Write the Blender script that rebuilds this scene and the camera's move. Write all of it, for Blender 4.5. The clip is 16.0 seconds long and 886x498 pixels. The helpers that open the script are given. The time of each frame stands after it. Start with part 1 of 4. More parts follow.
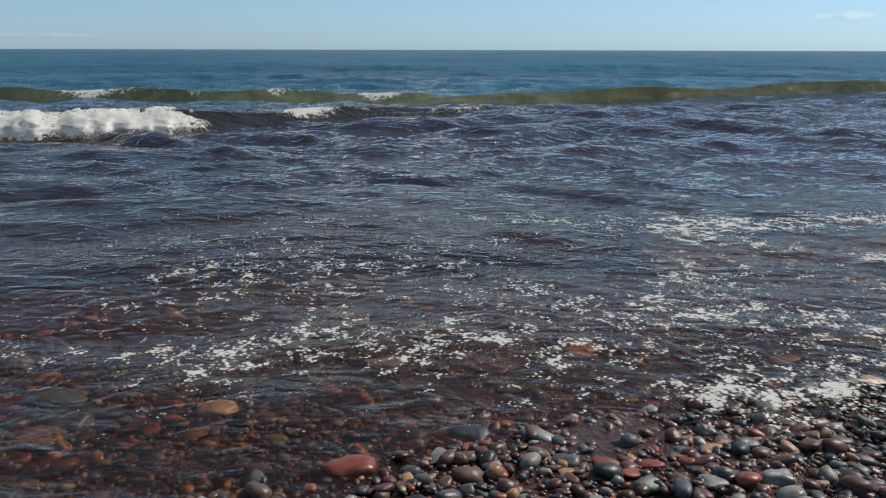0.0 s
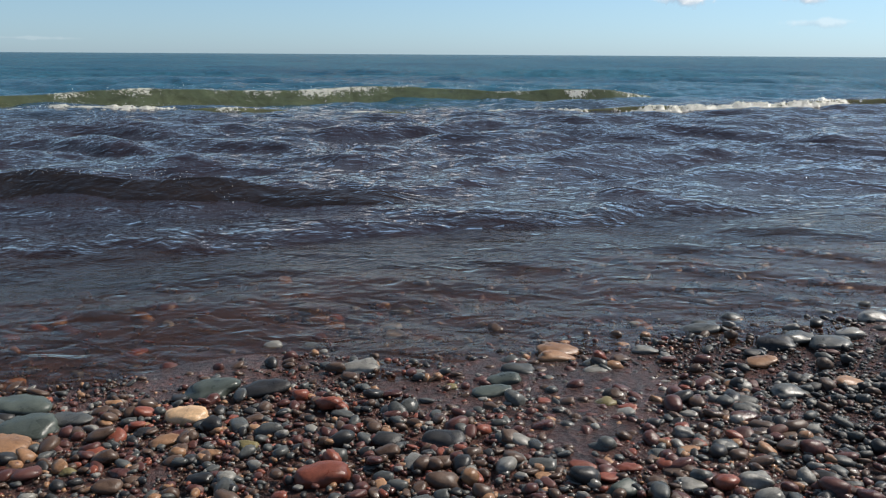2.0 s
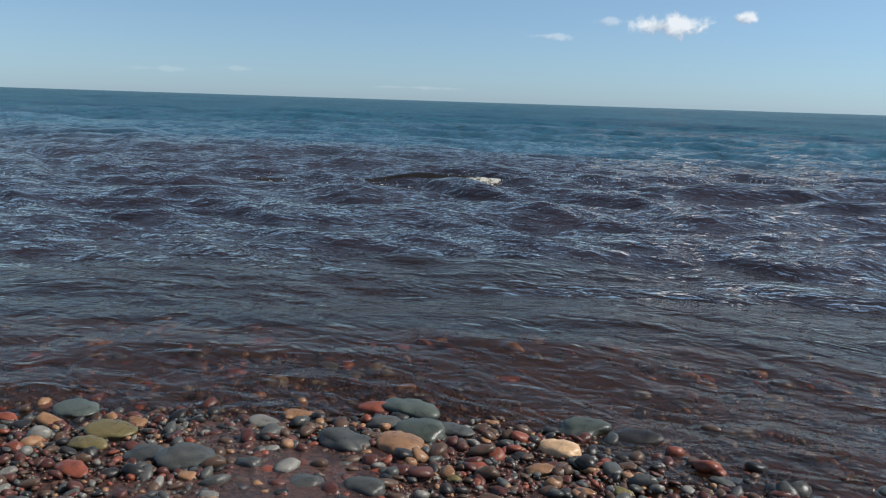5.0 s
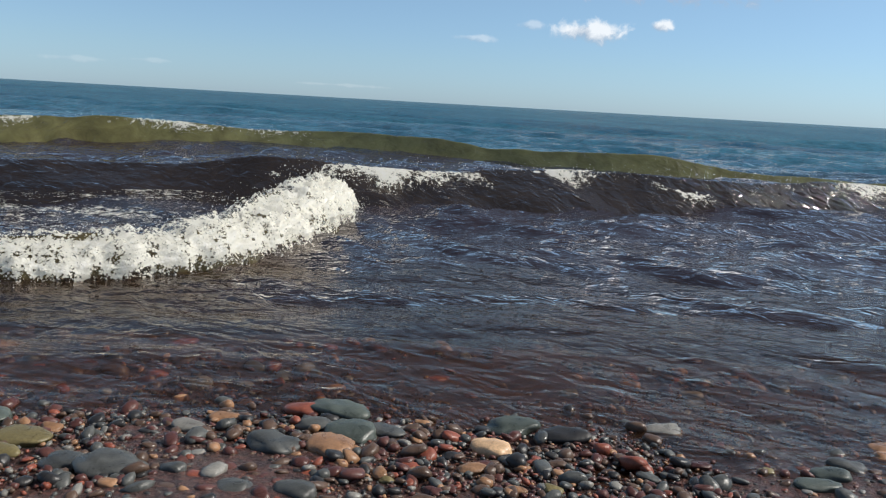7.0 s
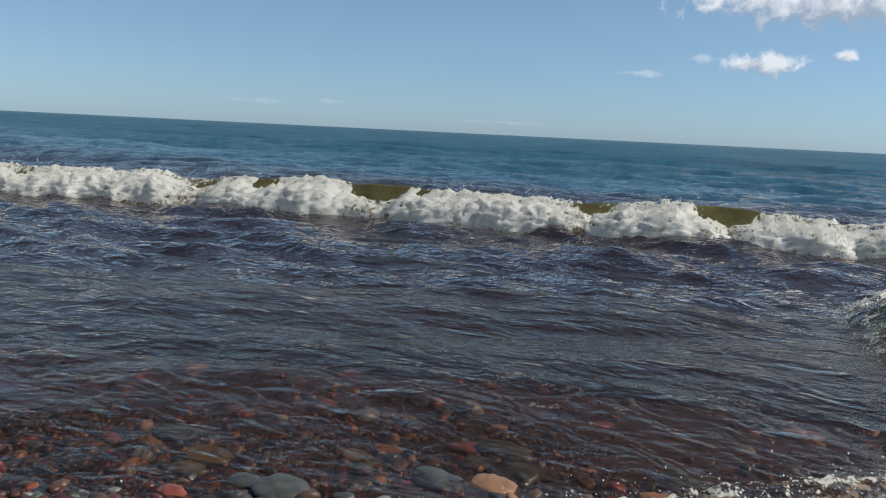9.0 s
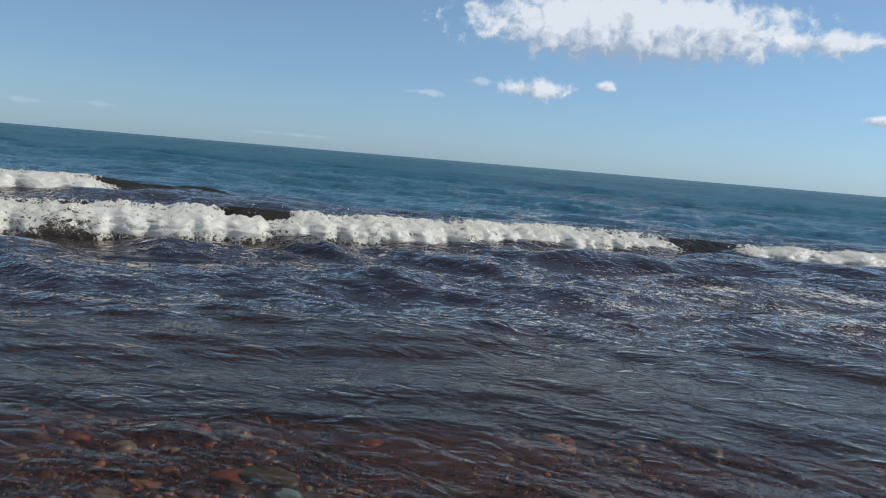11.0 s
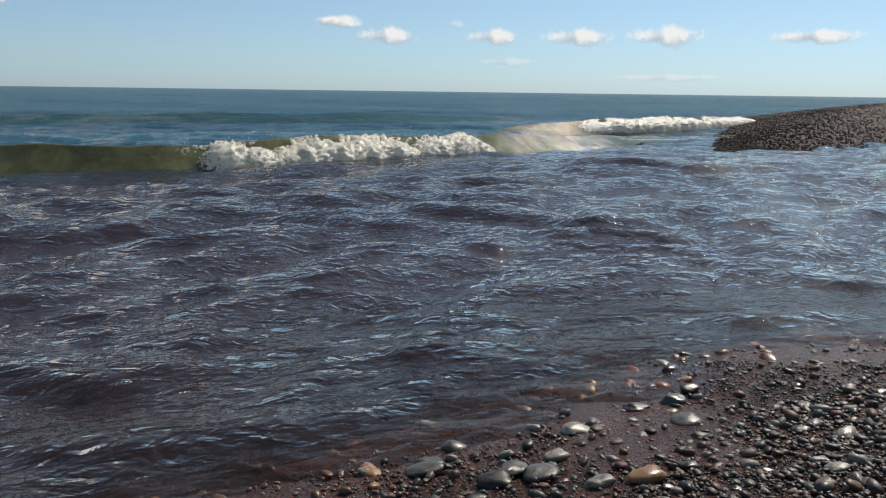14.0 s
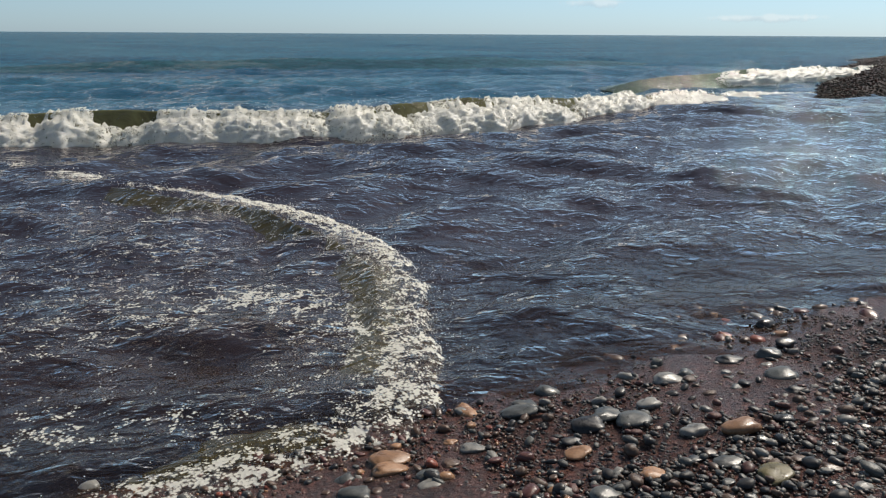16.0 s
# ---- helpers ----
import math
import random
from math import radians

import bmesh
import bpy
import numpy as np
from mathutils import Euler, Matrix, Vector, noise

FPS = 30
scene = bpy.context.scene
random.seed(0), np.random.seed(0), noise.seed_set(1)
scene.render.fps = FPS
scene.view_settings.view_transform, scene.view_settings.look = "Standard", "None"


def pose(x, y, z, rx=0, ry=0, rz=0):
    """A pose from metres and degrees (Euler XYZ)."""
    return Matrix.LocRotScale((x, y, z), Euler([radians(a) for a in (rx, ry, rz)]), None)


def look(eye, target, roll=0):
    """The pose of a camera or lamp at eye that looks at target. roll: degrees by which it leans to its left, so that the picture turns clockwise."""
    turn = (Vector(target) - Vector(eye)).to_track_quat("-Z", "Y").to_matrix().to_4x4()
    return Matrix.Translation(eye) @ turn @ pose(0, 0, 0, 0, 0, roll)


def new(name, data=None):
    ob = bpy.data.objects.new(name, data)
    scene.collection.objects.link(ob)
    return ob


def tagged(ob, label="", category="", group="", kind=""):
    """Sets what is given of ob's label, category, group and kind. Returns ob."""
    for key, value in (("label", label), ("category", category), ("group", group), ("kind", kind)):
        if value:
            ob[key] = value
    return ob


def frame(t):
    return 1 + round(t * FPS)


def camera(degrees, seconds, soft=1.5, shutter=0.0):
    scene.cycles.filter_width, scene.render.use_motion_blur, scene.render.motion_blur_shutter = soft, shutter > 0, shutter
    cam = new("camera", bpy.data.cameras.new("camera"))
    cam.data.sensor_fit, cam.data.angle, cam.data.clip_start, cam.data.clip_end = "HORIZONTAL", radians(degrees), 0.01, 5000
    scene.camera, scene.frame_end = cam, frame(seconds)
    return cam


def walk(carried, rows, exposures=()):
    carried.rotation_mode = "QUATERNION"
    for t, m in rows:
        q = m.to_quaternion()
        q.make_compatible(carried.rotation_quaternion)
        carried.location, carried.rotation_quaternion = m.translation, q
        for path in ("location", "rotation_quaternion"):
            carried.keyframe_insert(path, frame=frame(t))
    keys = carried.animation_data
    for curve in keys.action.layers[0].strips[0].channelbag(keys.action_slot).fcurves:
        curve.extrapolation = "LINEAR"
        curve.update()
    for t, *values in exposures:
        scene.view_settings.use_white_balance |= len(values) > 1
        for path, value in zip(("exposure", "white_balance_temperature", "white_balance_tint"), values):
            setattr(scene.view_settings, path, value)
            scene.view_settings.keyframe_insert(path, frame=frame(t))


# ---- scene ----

# ---------------------------------------------------------------- camera
cam = camera(58.5, 16.0, 1.2)
walk(cam, [
    (t, pose(x, y, z, 90 + pitch, roll, yaw)) for t, x, y, z, pitch, roll, yaw in (
        (0.0, 0.0, 0.0, 1.125, -14.14, -0.14, -0.82), (0.5, 0.001, 0.034, 1.105, -13.94, -0.05, -1.16),
        (1.0, 0.003, 0.035, 1.100, -13.89, -0.12, -1.06), (1.5, 0.011, 0.033, 1.101, -13.86, -0.29, -2.15),
        (2.0, 0.015, 0.034, 1.107, -13.82, -0.33, -2.29), (2.5, 0.007, 0.035, 1.105, -13.84, -0.30, -1.76),
        (3.0, -0.019, -0.002, 1.106, -13.56, 1.47, 6.68), (3.2, -0.034, -0.031, 1.107, -13.39, 0.66, 11.28),
        (3.5, -0.039, -0.016, 1.117, -11.91, 0.31, 20.24), (3.7, -0.046, -0.009, 1.094, -11.05, -0.05, 24.46),
        (4.3, -0.09, 0.01, 1.085, -10.7, -1.0, 24.2), (6.0, -0.156, 0.038, 1.068, -10.51, -2.66, 19.52),
        (6.5, -0.155, 0.030, 1.077, -10.45, -3.05, 17.49), (7.0, -0.162, 0.030, 1.075, -10.44, -3.18, 17.73),
        (7.5, -0.185, 0.019, 1.075, -10.59, -2.06, 25.76), (8.0, -0.212, 0.017, 1.078, -9.78, -2.00, 30.92),
        (8.4, -0.21, 0.02, 1.08, -9.2, -2.4, 31.6), (10.5, -0.155, 0.048, 1.111, -6.70, -4.61, 17.19),
        (11.0, -0.143, 0.054, 1.117, -6.45, -4.79, 13.95), (11.5, -0.132, 0.061, 1.124, -6.29, -3.07, 2.91),
        (12.0, -0.095, 0.093, 1.136, -8.78, -2.00, -7.85), (12.5, -0.061, 0.093, 1.153, -8.66, -1.19, -11.28),
        (13.0, -0.063, 0.090, 1.220, -9.08, -0.25, -11.33), (13.5, 0.027, 0.189, 1.491, -11.27, -0.73, -18.42),
        (14.0, 0.076, 0.197, 1.573, -11.27, -0.73, -22.39), (14.5, 0.067, 0.193, 1.598, -11.44, -0.67, -22.43),
        (15.0, 0.059, 0.182, 1.591, -11.64, -1.71, -21.80), (15.5, 0.025, 0.158, 1.594, -12.18, -0.74, -16.88),
        (16.0, -0.023, 0.152, 1.602, -15.22, -0.33, -16.51))
], exposures=[(0.0, 0.08, 6350, 10), (0.5, -0.1, 6350, 10), (1.2, 0.12, 6450, 10), (2.0, 0.22, 6600, 10), (3.5, 0.06, 6500, 10), (6.0, 0.15, 6450, 10), (7.0, 0.2, 6500, 10), (8.0, 0.08, 6500, 10),
              (10.3, -0.03, 6250, 10), (11.3, -0.05, 6250, 10), (12.0, 0.15, 6750, 10), (12.6, 0.12, 6900, 10), (13.5, 0.18, 7000, 11), (14.5, -0.08, 7000, 11), (15.5, -0.05, 7000, 11), (16.0, 0.12, 6850, 11)])

# ---------------------------------------------------------------- sky and sun
SUN_AZ, SUN_EL = -62.0, 45.0          # degrees left of the y axis, degrees above the horizon
world = bpy.data.worlds.new("sky")
scene.world = world
world.use_nodes = True
wn = world.node_tree.nodes
sky = wn.new("ShaderNodeTexSky")
sky.sky_type = "NISHITA"
sky.sun_disc = False
sky.sun_elevation = radians(SUN_EL)
sky.sun_rotation = radians(-SUN_AZ)
sky.air_density, sky.dust_density, sky.ozone_density = 1.0, 0.2, 2.2
sky.altitude = 300
wn["Background"].inputs["Strength"].default_value = 0.1
_dir = wn.new("ShaderNodeTexCoord")
_sep = wn.new("ShaderNodeSeparateXYZ")
_clear = wn.new("ShaderNodeValToRGB")            # clean lake air: less warm haze low down
_clear.color_ramp.elements.new(0.05)
_clear.color_ramp.elements.new(0.14)
for _e, (_p, _c) in zip(_clear.color_ramp.elements, ((0.0, (0.48, 0.7, 1.13, 1)), (0.05, (0.6, 0.77, 1.02, 1)), (0.14, (0.78, 0.88, 0.97, 1)), (0.35, (1.06, 1.02, 0.93, 1)))):
    _e.position, _e.color = _p, _c
_mul = wn.new("ShaderNodeMixRGB")
_mul.blend_type = "MULTIPLY"
_mul.inputs["Fac"].default_value = 1.0
world.node_tree.links.new(_dir.outputs["Generated"], _sep.inputs["Vector"])
world.node_tree.links.new(_sep.outputs["Z"], _clear.inputs["Fac"])
world.node_tree.links.new(sky.outputs["Color"], _mul.inputs["Color1"])
world.node_tree.links.new(_clear.outputs["Color"], _mul.inputs["Color2"])
world.node_tree.links.new(_mul.outputs["Color"], wn["Background"].inputs["Color"])

sun_data = bpy.data.lights.new("sun", "SUN")
sun_data.energy, sun_data.angle, sun_data.color = 4.8, radians(0.53), (1.0, 0.95, 0.87)
sun = new("sun", sun_data)
_a, _e = radians(SUN_AZ), radians(SUN_EL)
sun.matrix_world = look((40 * -math.sin(_a) * math.cos(_e), 40 * math.cos(_a) * math.cos(_e), 40 * math.sin(_e)), (0, 0, 0))


# ---------------------------------------------------------------- materials
def material(name):
    m = bpy.data.materials.new(name)
    m.use_nodes = True
    nt = m.node_tree
    b = nt.nodes["Principled BSDF"]
    return m, nt, b, nt.nodes["Material Output"]


def node(nt, kind, values=None, **props):
    n = nt.nodes.new(kind)
    for k, v in props.items():
        setattr(n, k, v)
    for k, v in (values or {}).items():
        n.inputs[k].default_value = v
    return n


def ramp(nt, stops, src=None):
    n = nt.nodes.new("ShaderNodeValToRGB")
    el = n.color_ramp.elements
    while len(el) < len(stops):
        el.new(0.5)
    for e, (p, c) in zip(el, stops):
        e.position, e.color = p, (*c, 1) if len(c) == 3 else c
    if src is not None:
        nt.links.new(src, n.inputs["Fac"])
    return n


def stone_material(name, colors, island=False, wet=0.25):
    """Wet beach stone: a tone picked per stone, mineral mottling, pale veins, gloss of a water film."""
    m, nt, b, out = material(name)
    co = node(nt, "ShaderNodeTexCoord")
    pick = node(nt, "ShaderNodeNewGeometry").outputs["Random Per Island"] if island else node(nt, "ShaderNodeObjectInfo").outputs["Random"]
    src = node(nt, "ShaderNodeNewGeometry").outputs["Position"]
    tone = ramp(nt, [(i / max(1, len(colors) - 1) * 0.98 + 0.01, c) for i, c in enumerate(colors)], pick)
    if island:
        tone.color_ramp.interpolation = "CONSTANT"
    speck = node(nt, "ShaderNodeTexNoise", {"Scale": 160.0, "Detail": 5.0, "Roughness": 0.7})
    blot = node(nt, "ShaderNodeTexNoise", {"Scale": 22.0, "Detail": 4.0, "Distortion": 0.8})
    nt.links.new(src, speck.inputs["Vector"])
    nt.links.new(src, blot.inputs["Vector"])
    mixed = node(nt, "ShaderNodeMixRGB", {"Fac": 0.55}, blend_type="MULTIPLY")
    nt.links.new(tone.outputs["Color"], mixed.inputs["Color1"])
    nt.links.new(ramp(nt, [(0.3, (0.45, 0.45, 0.45)), (0.7, (1.35, 1.3, 1.25))], speck.outputs["Fac"]).outputs["Color"], mixed.inputs["Color2"])
    mix2 = node(nt, "ShaderNodeMixRGB", {"Fac": 0.6}, blend_type="MULTIPLY")
    nt.links.new(mixed.outputs["Color"], mix2.inputs["Color1"])
    nt.links.new(ramp(nt, [(0.32, (0.55, 0.52, 0.5)), (0.62, (1.25, 1.22, 1.2))], blot.outputs["Fac"]).outputs["Color"], mix2.inputs["Color2"])
    nt.links.new(mix2.outputs["Color"], b.inputs["Base Color"])
    rough = ramp(nt, [(0.35, (wet, wet, wet)), (0.7, (wet + 0.3,) * 3)], blot.outputs["Fac"])
    nt.links.new(rough.outputs["Color"], b.inputs["Roughness"])
    b.inputs["IOR"].default_value = 1.38
    bump = node(nt, "ShaderNodeBump", {"Strength": 0.25, "Distance": 0.004})
    nt.links.new(speck.outputs["Fac"], bump.inputs["Height"])
    nt.links.new(bump.outputs["Normal"], b.inputs["Normal"])
    return m


TONES = {
    "red": (0.2, 0.06, 0.036), "dred": (0.085, 0.034, 0.027), "tan": (0.27, 0.15, 0.08), "cream": (0.6, 0.4, 0.23),
    "grey": (0.19, 0.185, 0.165), "slate": (0.07, 0.073, 0.068), "black": (0.028, 0.027, 0.026), "green": (0.068, 0.082, 0.07),
    "olive": (0.15, 0.125, 0.055), "brown": (0.085, 0.053, 0.036),
}
M_STONE = {k: stone_material("stone_" + k, [tuple(v * 0.8 for v in c), tuple(v * 1.2 for v in c)]) for k, c in TONES.items()}
_mix = ["black", "slate", "dred", "brown", "dred", "tan", "brown", "slate", "dred", "grey", "brown", "black", "red", "brown", "slate", "dred", "brown", "tan"]
M_GRAVEL = stone_material("dark_gravel", [tuple(v * 0.38 for v in TONES[k]) for k in ("black", "slate", "brown", "black", "dred", "slate")], island=True, wet=0.6)
# black and slate pebbles; the darker mix also stands for their backlit look
M_BACKLIT = stone_material("backlit_shingle", [tuple(v * 0.9 for v in TONES[k]) for k in ("black", "slate", "black", "brown", "slate", "dred", "black", "grey", "brown", "slate")], island=True, wet=0.38)
M_SHINGLE = stone_material("mixed_shingle", [tuple(v * 1.05 for v in TONES[k]) for k in _mix], island=True)


def sand_material(name="wet_dark_sand", k=1.0, rough=0.3):
    m, nt, b, out = material(name)
    pos = node(nt, "ShaderNodeNewGeometry").outputs["Position"]
    n1 = node(nt, "ShaderNodeTexNoise", {"Scale": 3.0, "Detail": 6.0})
    n2 = node(nt, "ShaderNodeTexVoronoi", {"Scale": 62.0})
    n3 = node(nt, "ShaderNodeTexNoise", {"Scale": 420.0, "Detail": 3.0})
    for n in (n1, n2, n3):
        nt.links.new(pos, n.inputs["Vector"])
    base = ramp(nt, [(0.3, (0.04 * k, 0.024 * k, 0.02 * k)), (0.7, (0.1 * k, 0.056 * k, 0.045 * k))], n1.outputs["Fac"])
    grit = ramp(nt, [(0.0, (0.35, 0.33, 0.34)), (0.45, (0.9, 0.8, 0.8)), (0.75, (1.7, 1.25, 1.1)), (1.0, (0.7, 0.8, 0.85))], n2.outputs["Color"])
    mul = node(nt, "ShaderNodeMixRGB", {"Fac": 1.0}, blend_type="MULTIPLY")
    nt.links.new(base.outputs["Color"], mul.inputs["Color1"])
    nt.links.new(grit.outputs["Color"], mul.inputs["Color2"])
    nt.links.new(mul.outputs["Color"], b.inputs["Base Color"])
    b.inputs["Roughness"].default_value = rough
    add = node(nt, "ShaderNodeMath", operation="ADD")
    nt.links.new(n2.outputs["Distance"], add.inputs[0])
    nt.links.new(n3.outputs["Fac"], add.inputs[1])
    bump = node(nt, "ShaderNodeBump", {"Strength": 0.9, "Distance": 0.014})
    nt.links.new(add.outputs["Value"], bump.inputs["Height"])
    nt.links.new(bump.outputs["Normal"], b.inputs["Normal"])
    return m


def water_material(name, shallow, deep, clear_end, murk_start, murk_end, bump_size=0.03, translucent=0.0, shine=(1.0, 0.6), silt=None, rough=(0.04, 0.28), ior=1.48):
    """Water: sky gloss by Fresnel over a body that is clear close to the shore and turbid further out."""
    m, nt, b, out = material(name)
    nt.nodes.remove(b)
    pos = node(nt, "ShaderNodeNewGeometry").outputs["Position"]
    sep = node(nt, "ShaderNodeSeparateXYZ")
    nt.links.new(pos, sep.inputs["Vector"])
    wob = node(nt, "ShaderNodeTexNoise", {"Scale": 0.35, "Detail": 4.0})
    nt.links.new(pos, wob.inputs["Vector"])
    off = node(nt, "ShaderNodeMath", {1: 5.0}, operation="MULTIPLY_ADD")
    nt.links.new(wob.outputs["Fac"], off.inputs[0])
    across = node(nt, "ShaderNodeClamp", {"Min": -7.0, "Max": 4.0})
    nt.links.new(sep.outputs["X"], across.inputs["Value"])
    shore = node(nt, "ShaderNodeMath", {1: -0.3}, operation="MULTIPLY_ADD")      # the shore runs aslant
    nt.links.new(across.outputs[0], shore.inputs[0])
    nt.links.new(sep.outputs["Y"], shore.inputs[2])
    nt.links.new(shore.outputs[0], off.inputs[2])
    body = node(nt, "ShaderNodeMapRange", {"From Min": murk_start + 2.5, "From Max": murk_end + 2.5}, interpolation_type="SMOOTHSTEP")
    nt.links.new(off.outputs["Value"], body.inputs["Value"])
    inshore = node(nt, "ShaderNodeMapRange", {"From Min": 5.0, "From Max": 9.0}, interpolation_type="SMOOTHSTEP")
    nt.links.new(off.outputs["Value"], inshore.inputs["Value"])
    peat = node(nt, "ShaderNodeMixRGB", {"Color1": (*(silt or shallow), 1), "Color2": (*shallow, 1)})
    nt.links.new(inshore.outputs["Result"], peat.inputs["Fac"])
    tint = node(nt, "ShaderNodeMixRGB", {"Color2": (*deep, 1)})
    nt.links.new(peat.outputs["Color"], tint.inputs["Color1"])
    nt.links.new(body.outputs["Result"], tint.inputs["Fac"])
    diff = node(nt, "ShaderNodeBsdfDiffuse")
    nt.links.new(tint.outputs["Color"], diff.inputs["Color"])
    inner = diff
    streak = node(nt, "ShaderNodeTexNoise", {"Scale": 2.4, "Detail": 6.0, "Roughness": 0.65, "Distortion": 0.8})
    nt.links.new(pos, streak.inputs["Vector"])
    vary = node(nt, "ShaderNodeMixRGB", {"Fac": 0.8}, blend_type="MULTIPLY")
    nt.links.new(tint.outputs["Color"], vary.inputs["Color1"])
    nt.links.new(ramp(nt, [(0.3, (0.45, 0.42, 0.4)), (0.7, (1.3, 1.3, 1.3))], streak.outputs["Fac"]).outputs["Color"], vary.inputs["Color2"])
    wide = node(nt, "ShaderNodeVectorMath", {1: (0.035, 0.17, 0.1)}, operation="MULTIPLY")
    nt.links.new(pos, wide.inputs[0])
    gusts = node(nt, "ShaderNodeTexNoise", {"Scale": 1.0, "Detail": 5.0, "Roughness": 0.6, "Distortion": 0.6})
    nt.links.new(wide.outputs[0], gusts.inputs["Vector"])
    tint = node(nt, "ShaderNodeMixRGB", {"Fac": 0.9}, blend_type="MULTIPLY")
    nt.links.new(vary.outputs["Color"], tint.inputs["Color1"])
    nt.links.new(ramp(nt, [(0.32, (0.5, 0.6, 0.72)), (0.68, (1.35, 1.3, 1.2))], gusts.outputs["Fac"]).outputs["Color"], tint.inputs["Color2"])
    nt.links.new(tint.outputs["Color"], diff.inputs["Color"])
    if translucent:
        tr = node(nt, "ShaderNodeBsdfTranslucent")
        nt.links.new(tint.outputs["Color"], tr.inputs["Color"])
        inner = node(nt, "ShaderNodeMixShader", {"Fac": translucent})
        nt.links.new(diff.outputs[0], inner.inputs[1])
        nt.links.new(tr.outputs[0], inner.inputs[2])
    clear = node(nt, "ShaderNodeBsdfTransparent", {"Color": (0.78, 0.66, 0.56, 1)})
    opa = node(nt, "ShaderNodeMapRange", {"From Min": clear_end[0] + 2.5, "From Max": clear_end[1] + 2.5, "To Min": clear_end[2], "To Max": 1.0}, interpolation_type="SMOOTHSTEP")
    nt.links.new(off.outputs["Value"], opa.inputs["Value"])
    mixb = node(nt, "ShaderNodeMixShader")
    nt.links.new(opa.outputs["Result"], mixb.inputs["Fac"])
    nt.links.new(clear.outputs[0], mixb.inputs[1])
    nt.links.new(inner.outputs[0], mixb.inputs[2])
    # fine wind ripples
    sc = node(nt, "ShaderNodeVectorMath", {1: (1.0, 1.55, 1.0)}, operation="MULTIPLY")
    nt.links.new(pos, sc.inputs[0])
    r1 = node(nt, "ShaderNodeTexNoise", {"Scale": 5.5, "Detail": 2.5, "Roughness": 0.5, "Distortion": 0.8})
    r2 = node(nt, "ShaderNodeTexNoise", {"Scale": 1.6, "Detail": 5.0, "Roughness": 0.6, "Distortion": 0.5})
    for r in (r1, r2):
        nt.links.new(sc.outputs["Vector"], r.inputs["Vector"])
    b2 = node(nt, "ShaderNodeBump", {"Strength": 1.0, "Distance": bump_size * 1.9})
    nt.links.new(r2.outputs["Fac"], b2.inputs["Height"])
    b1 = node(nt, "ShaderNodeBump", {"Strength": 1.0, "Distance": bump_size * 1.5})
    nt.links.new(r1.outputs["Fac"], b1.inputs["Height"])
    nt.links.new(b2.outputs["Normal"], b1.inputs["Normal"])
    r3 = node(nt, "ShaderNodeTexNoise", {"Scale": 26.0, "Detail": 3.0, "Distortion": 0.5})
    nt.links.new(sc.outputs["Vector"], r3.inputs["Vector"])
    b3 = node(nt, "ShaderNodeBump", {"Strength": 0.8, "Distance": bump_size * 0.16})
    nt.links.new(r3.outputs["Fac"], b3.inputs["Height"])
    nt.links.new(b1.outputs["Normal"], b3.inputs["Normal"])
    b1 = b3
    # warm tint in the gloss makes the mirrored sky less blue
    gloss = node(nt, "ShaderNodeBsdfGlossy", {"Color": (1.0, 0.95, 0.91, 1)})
    choppy = node(nt, "ShaderNodeMapRange", {"From Min": 8.0, "From Max": 45.0, "To Min": rough[0], "To Max": rough[1]})
    nt.links.new(sep.outputs["Y"], choppy.inputs["Value"])
    nt.links.new(choppy.outputs["Result"], gloss.inputs["Roughness"])
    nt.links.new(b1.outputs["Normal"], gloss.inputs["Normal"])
    fr = node(nt, "ShaderNodeFresnel", {"IOR": ior})
    nt.links.new(b1.outputs["Normal"], fr.inputs["Normal"])
    top = node(nt, "ShaderNodeMixShader")
    part_gloss = node(nt, "ShaderNodeMapRange", {"From Min": 9.0, "From Max": 40.0, "To Min": shine[0], "To Max": shine[1]})
    nt.links.new(sep.outputs["Y"], part_gloss.inputs["Value"])
    amount = node(nt, "ShaderNodeMath", operation="MULTIPLY")
    nt.links.new(fr.outputs["Fac"], amount.inputs[0])
    nt.links.new(part_gloss.outputs["Result"], amount.inputs[1])
    nt.links.new(amount.outputs[0], top.inputs["Fac"])
    nt.links.new(mixb.outputs[0], top.inputs[1])
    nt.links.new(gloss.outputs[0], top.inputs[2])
    nt.links.new(top.outputs[0], out.inputs["Surface"])
    return m


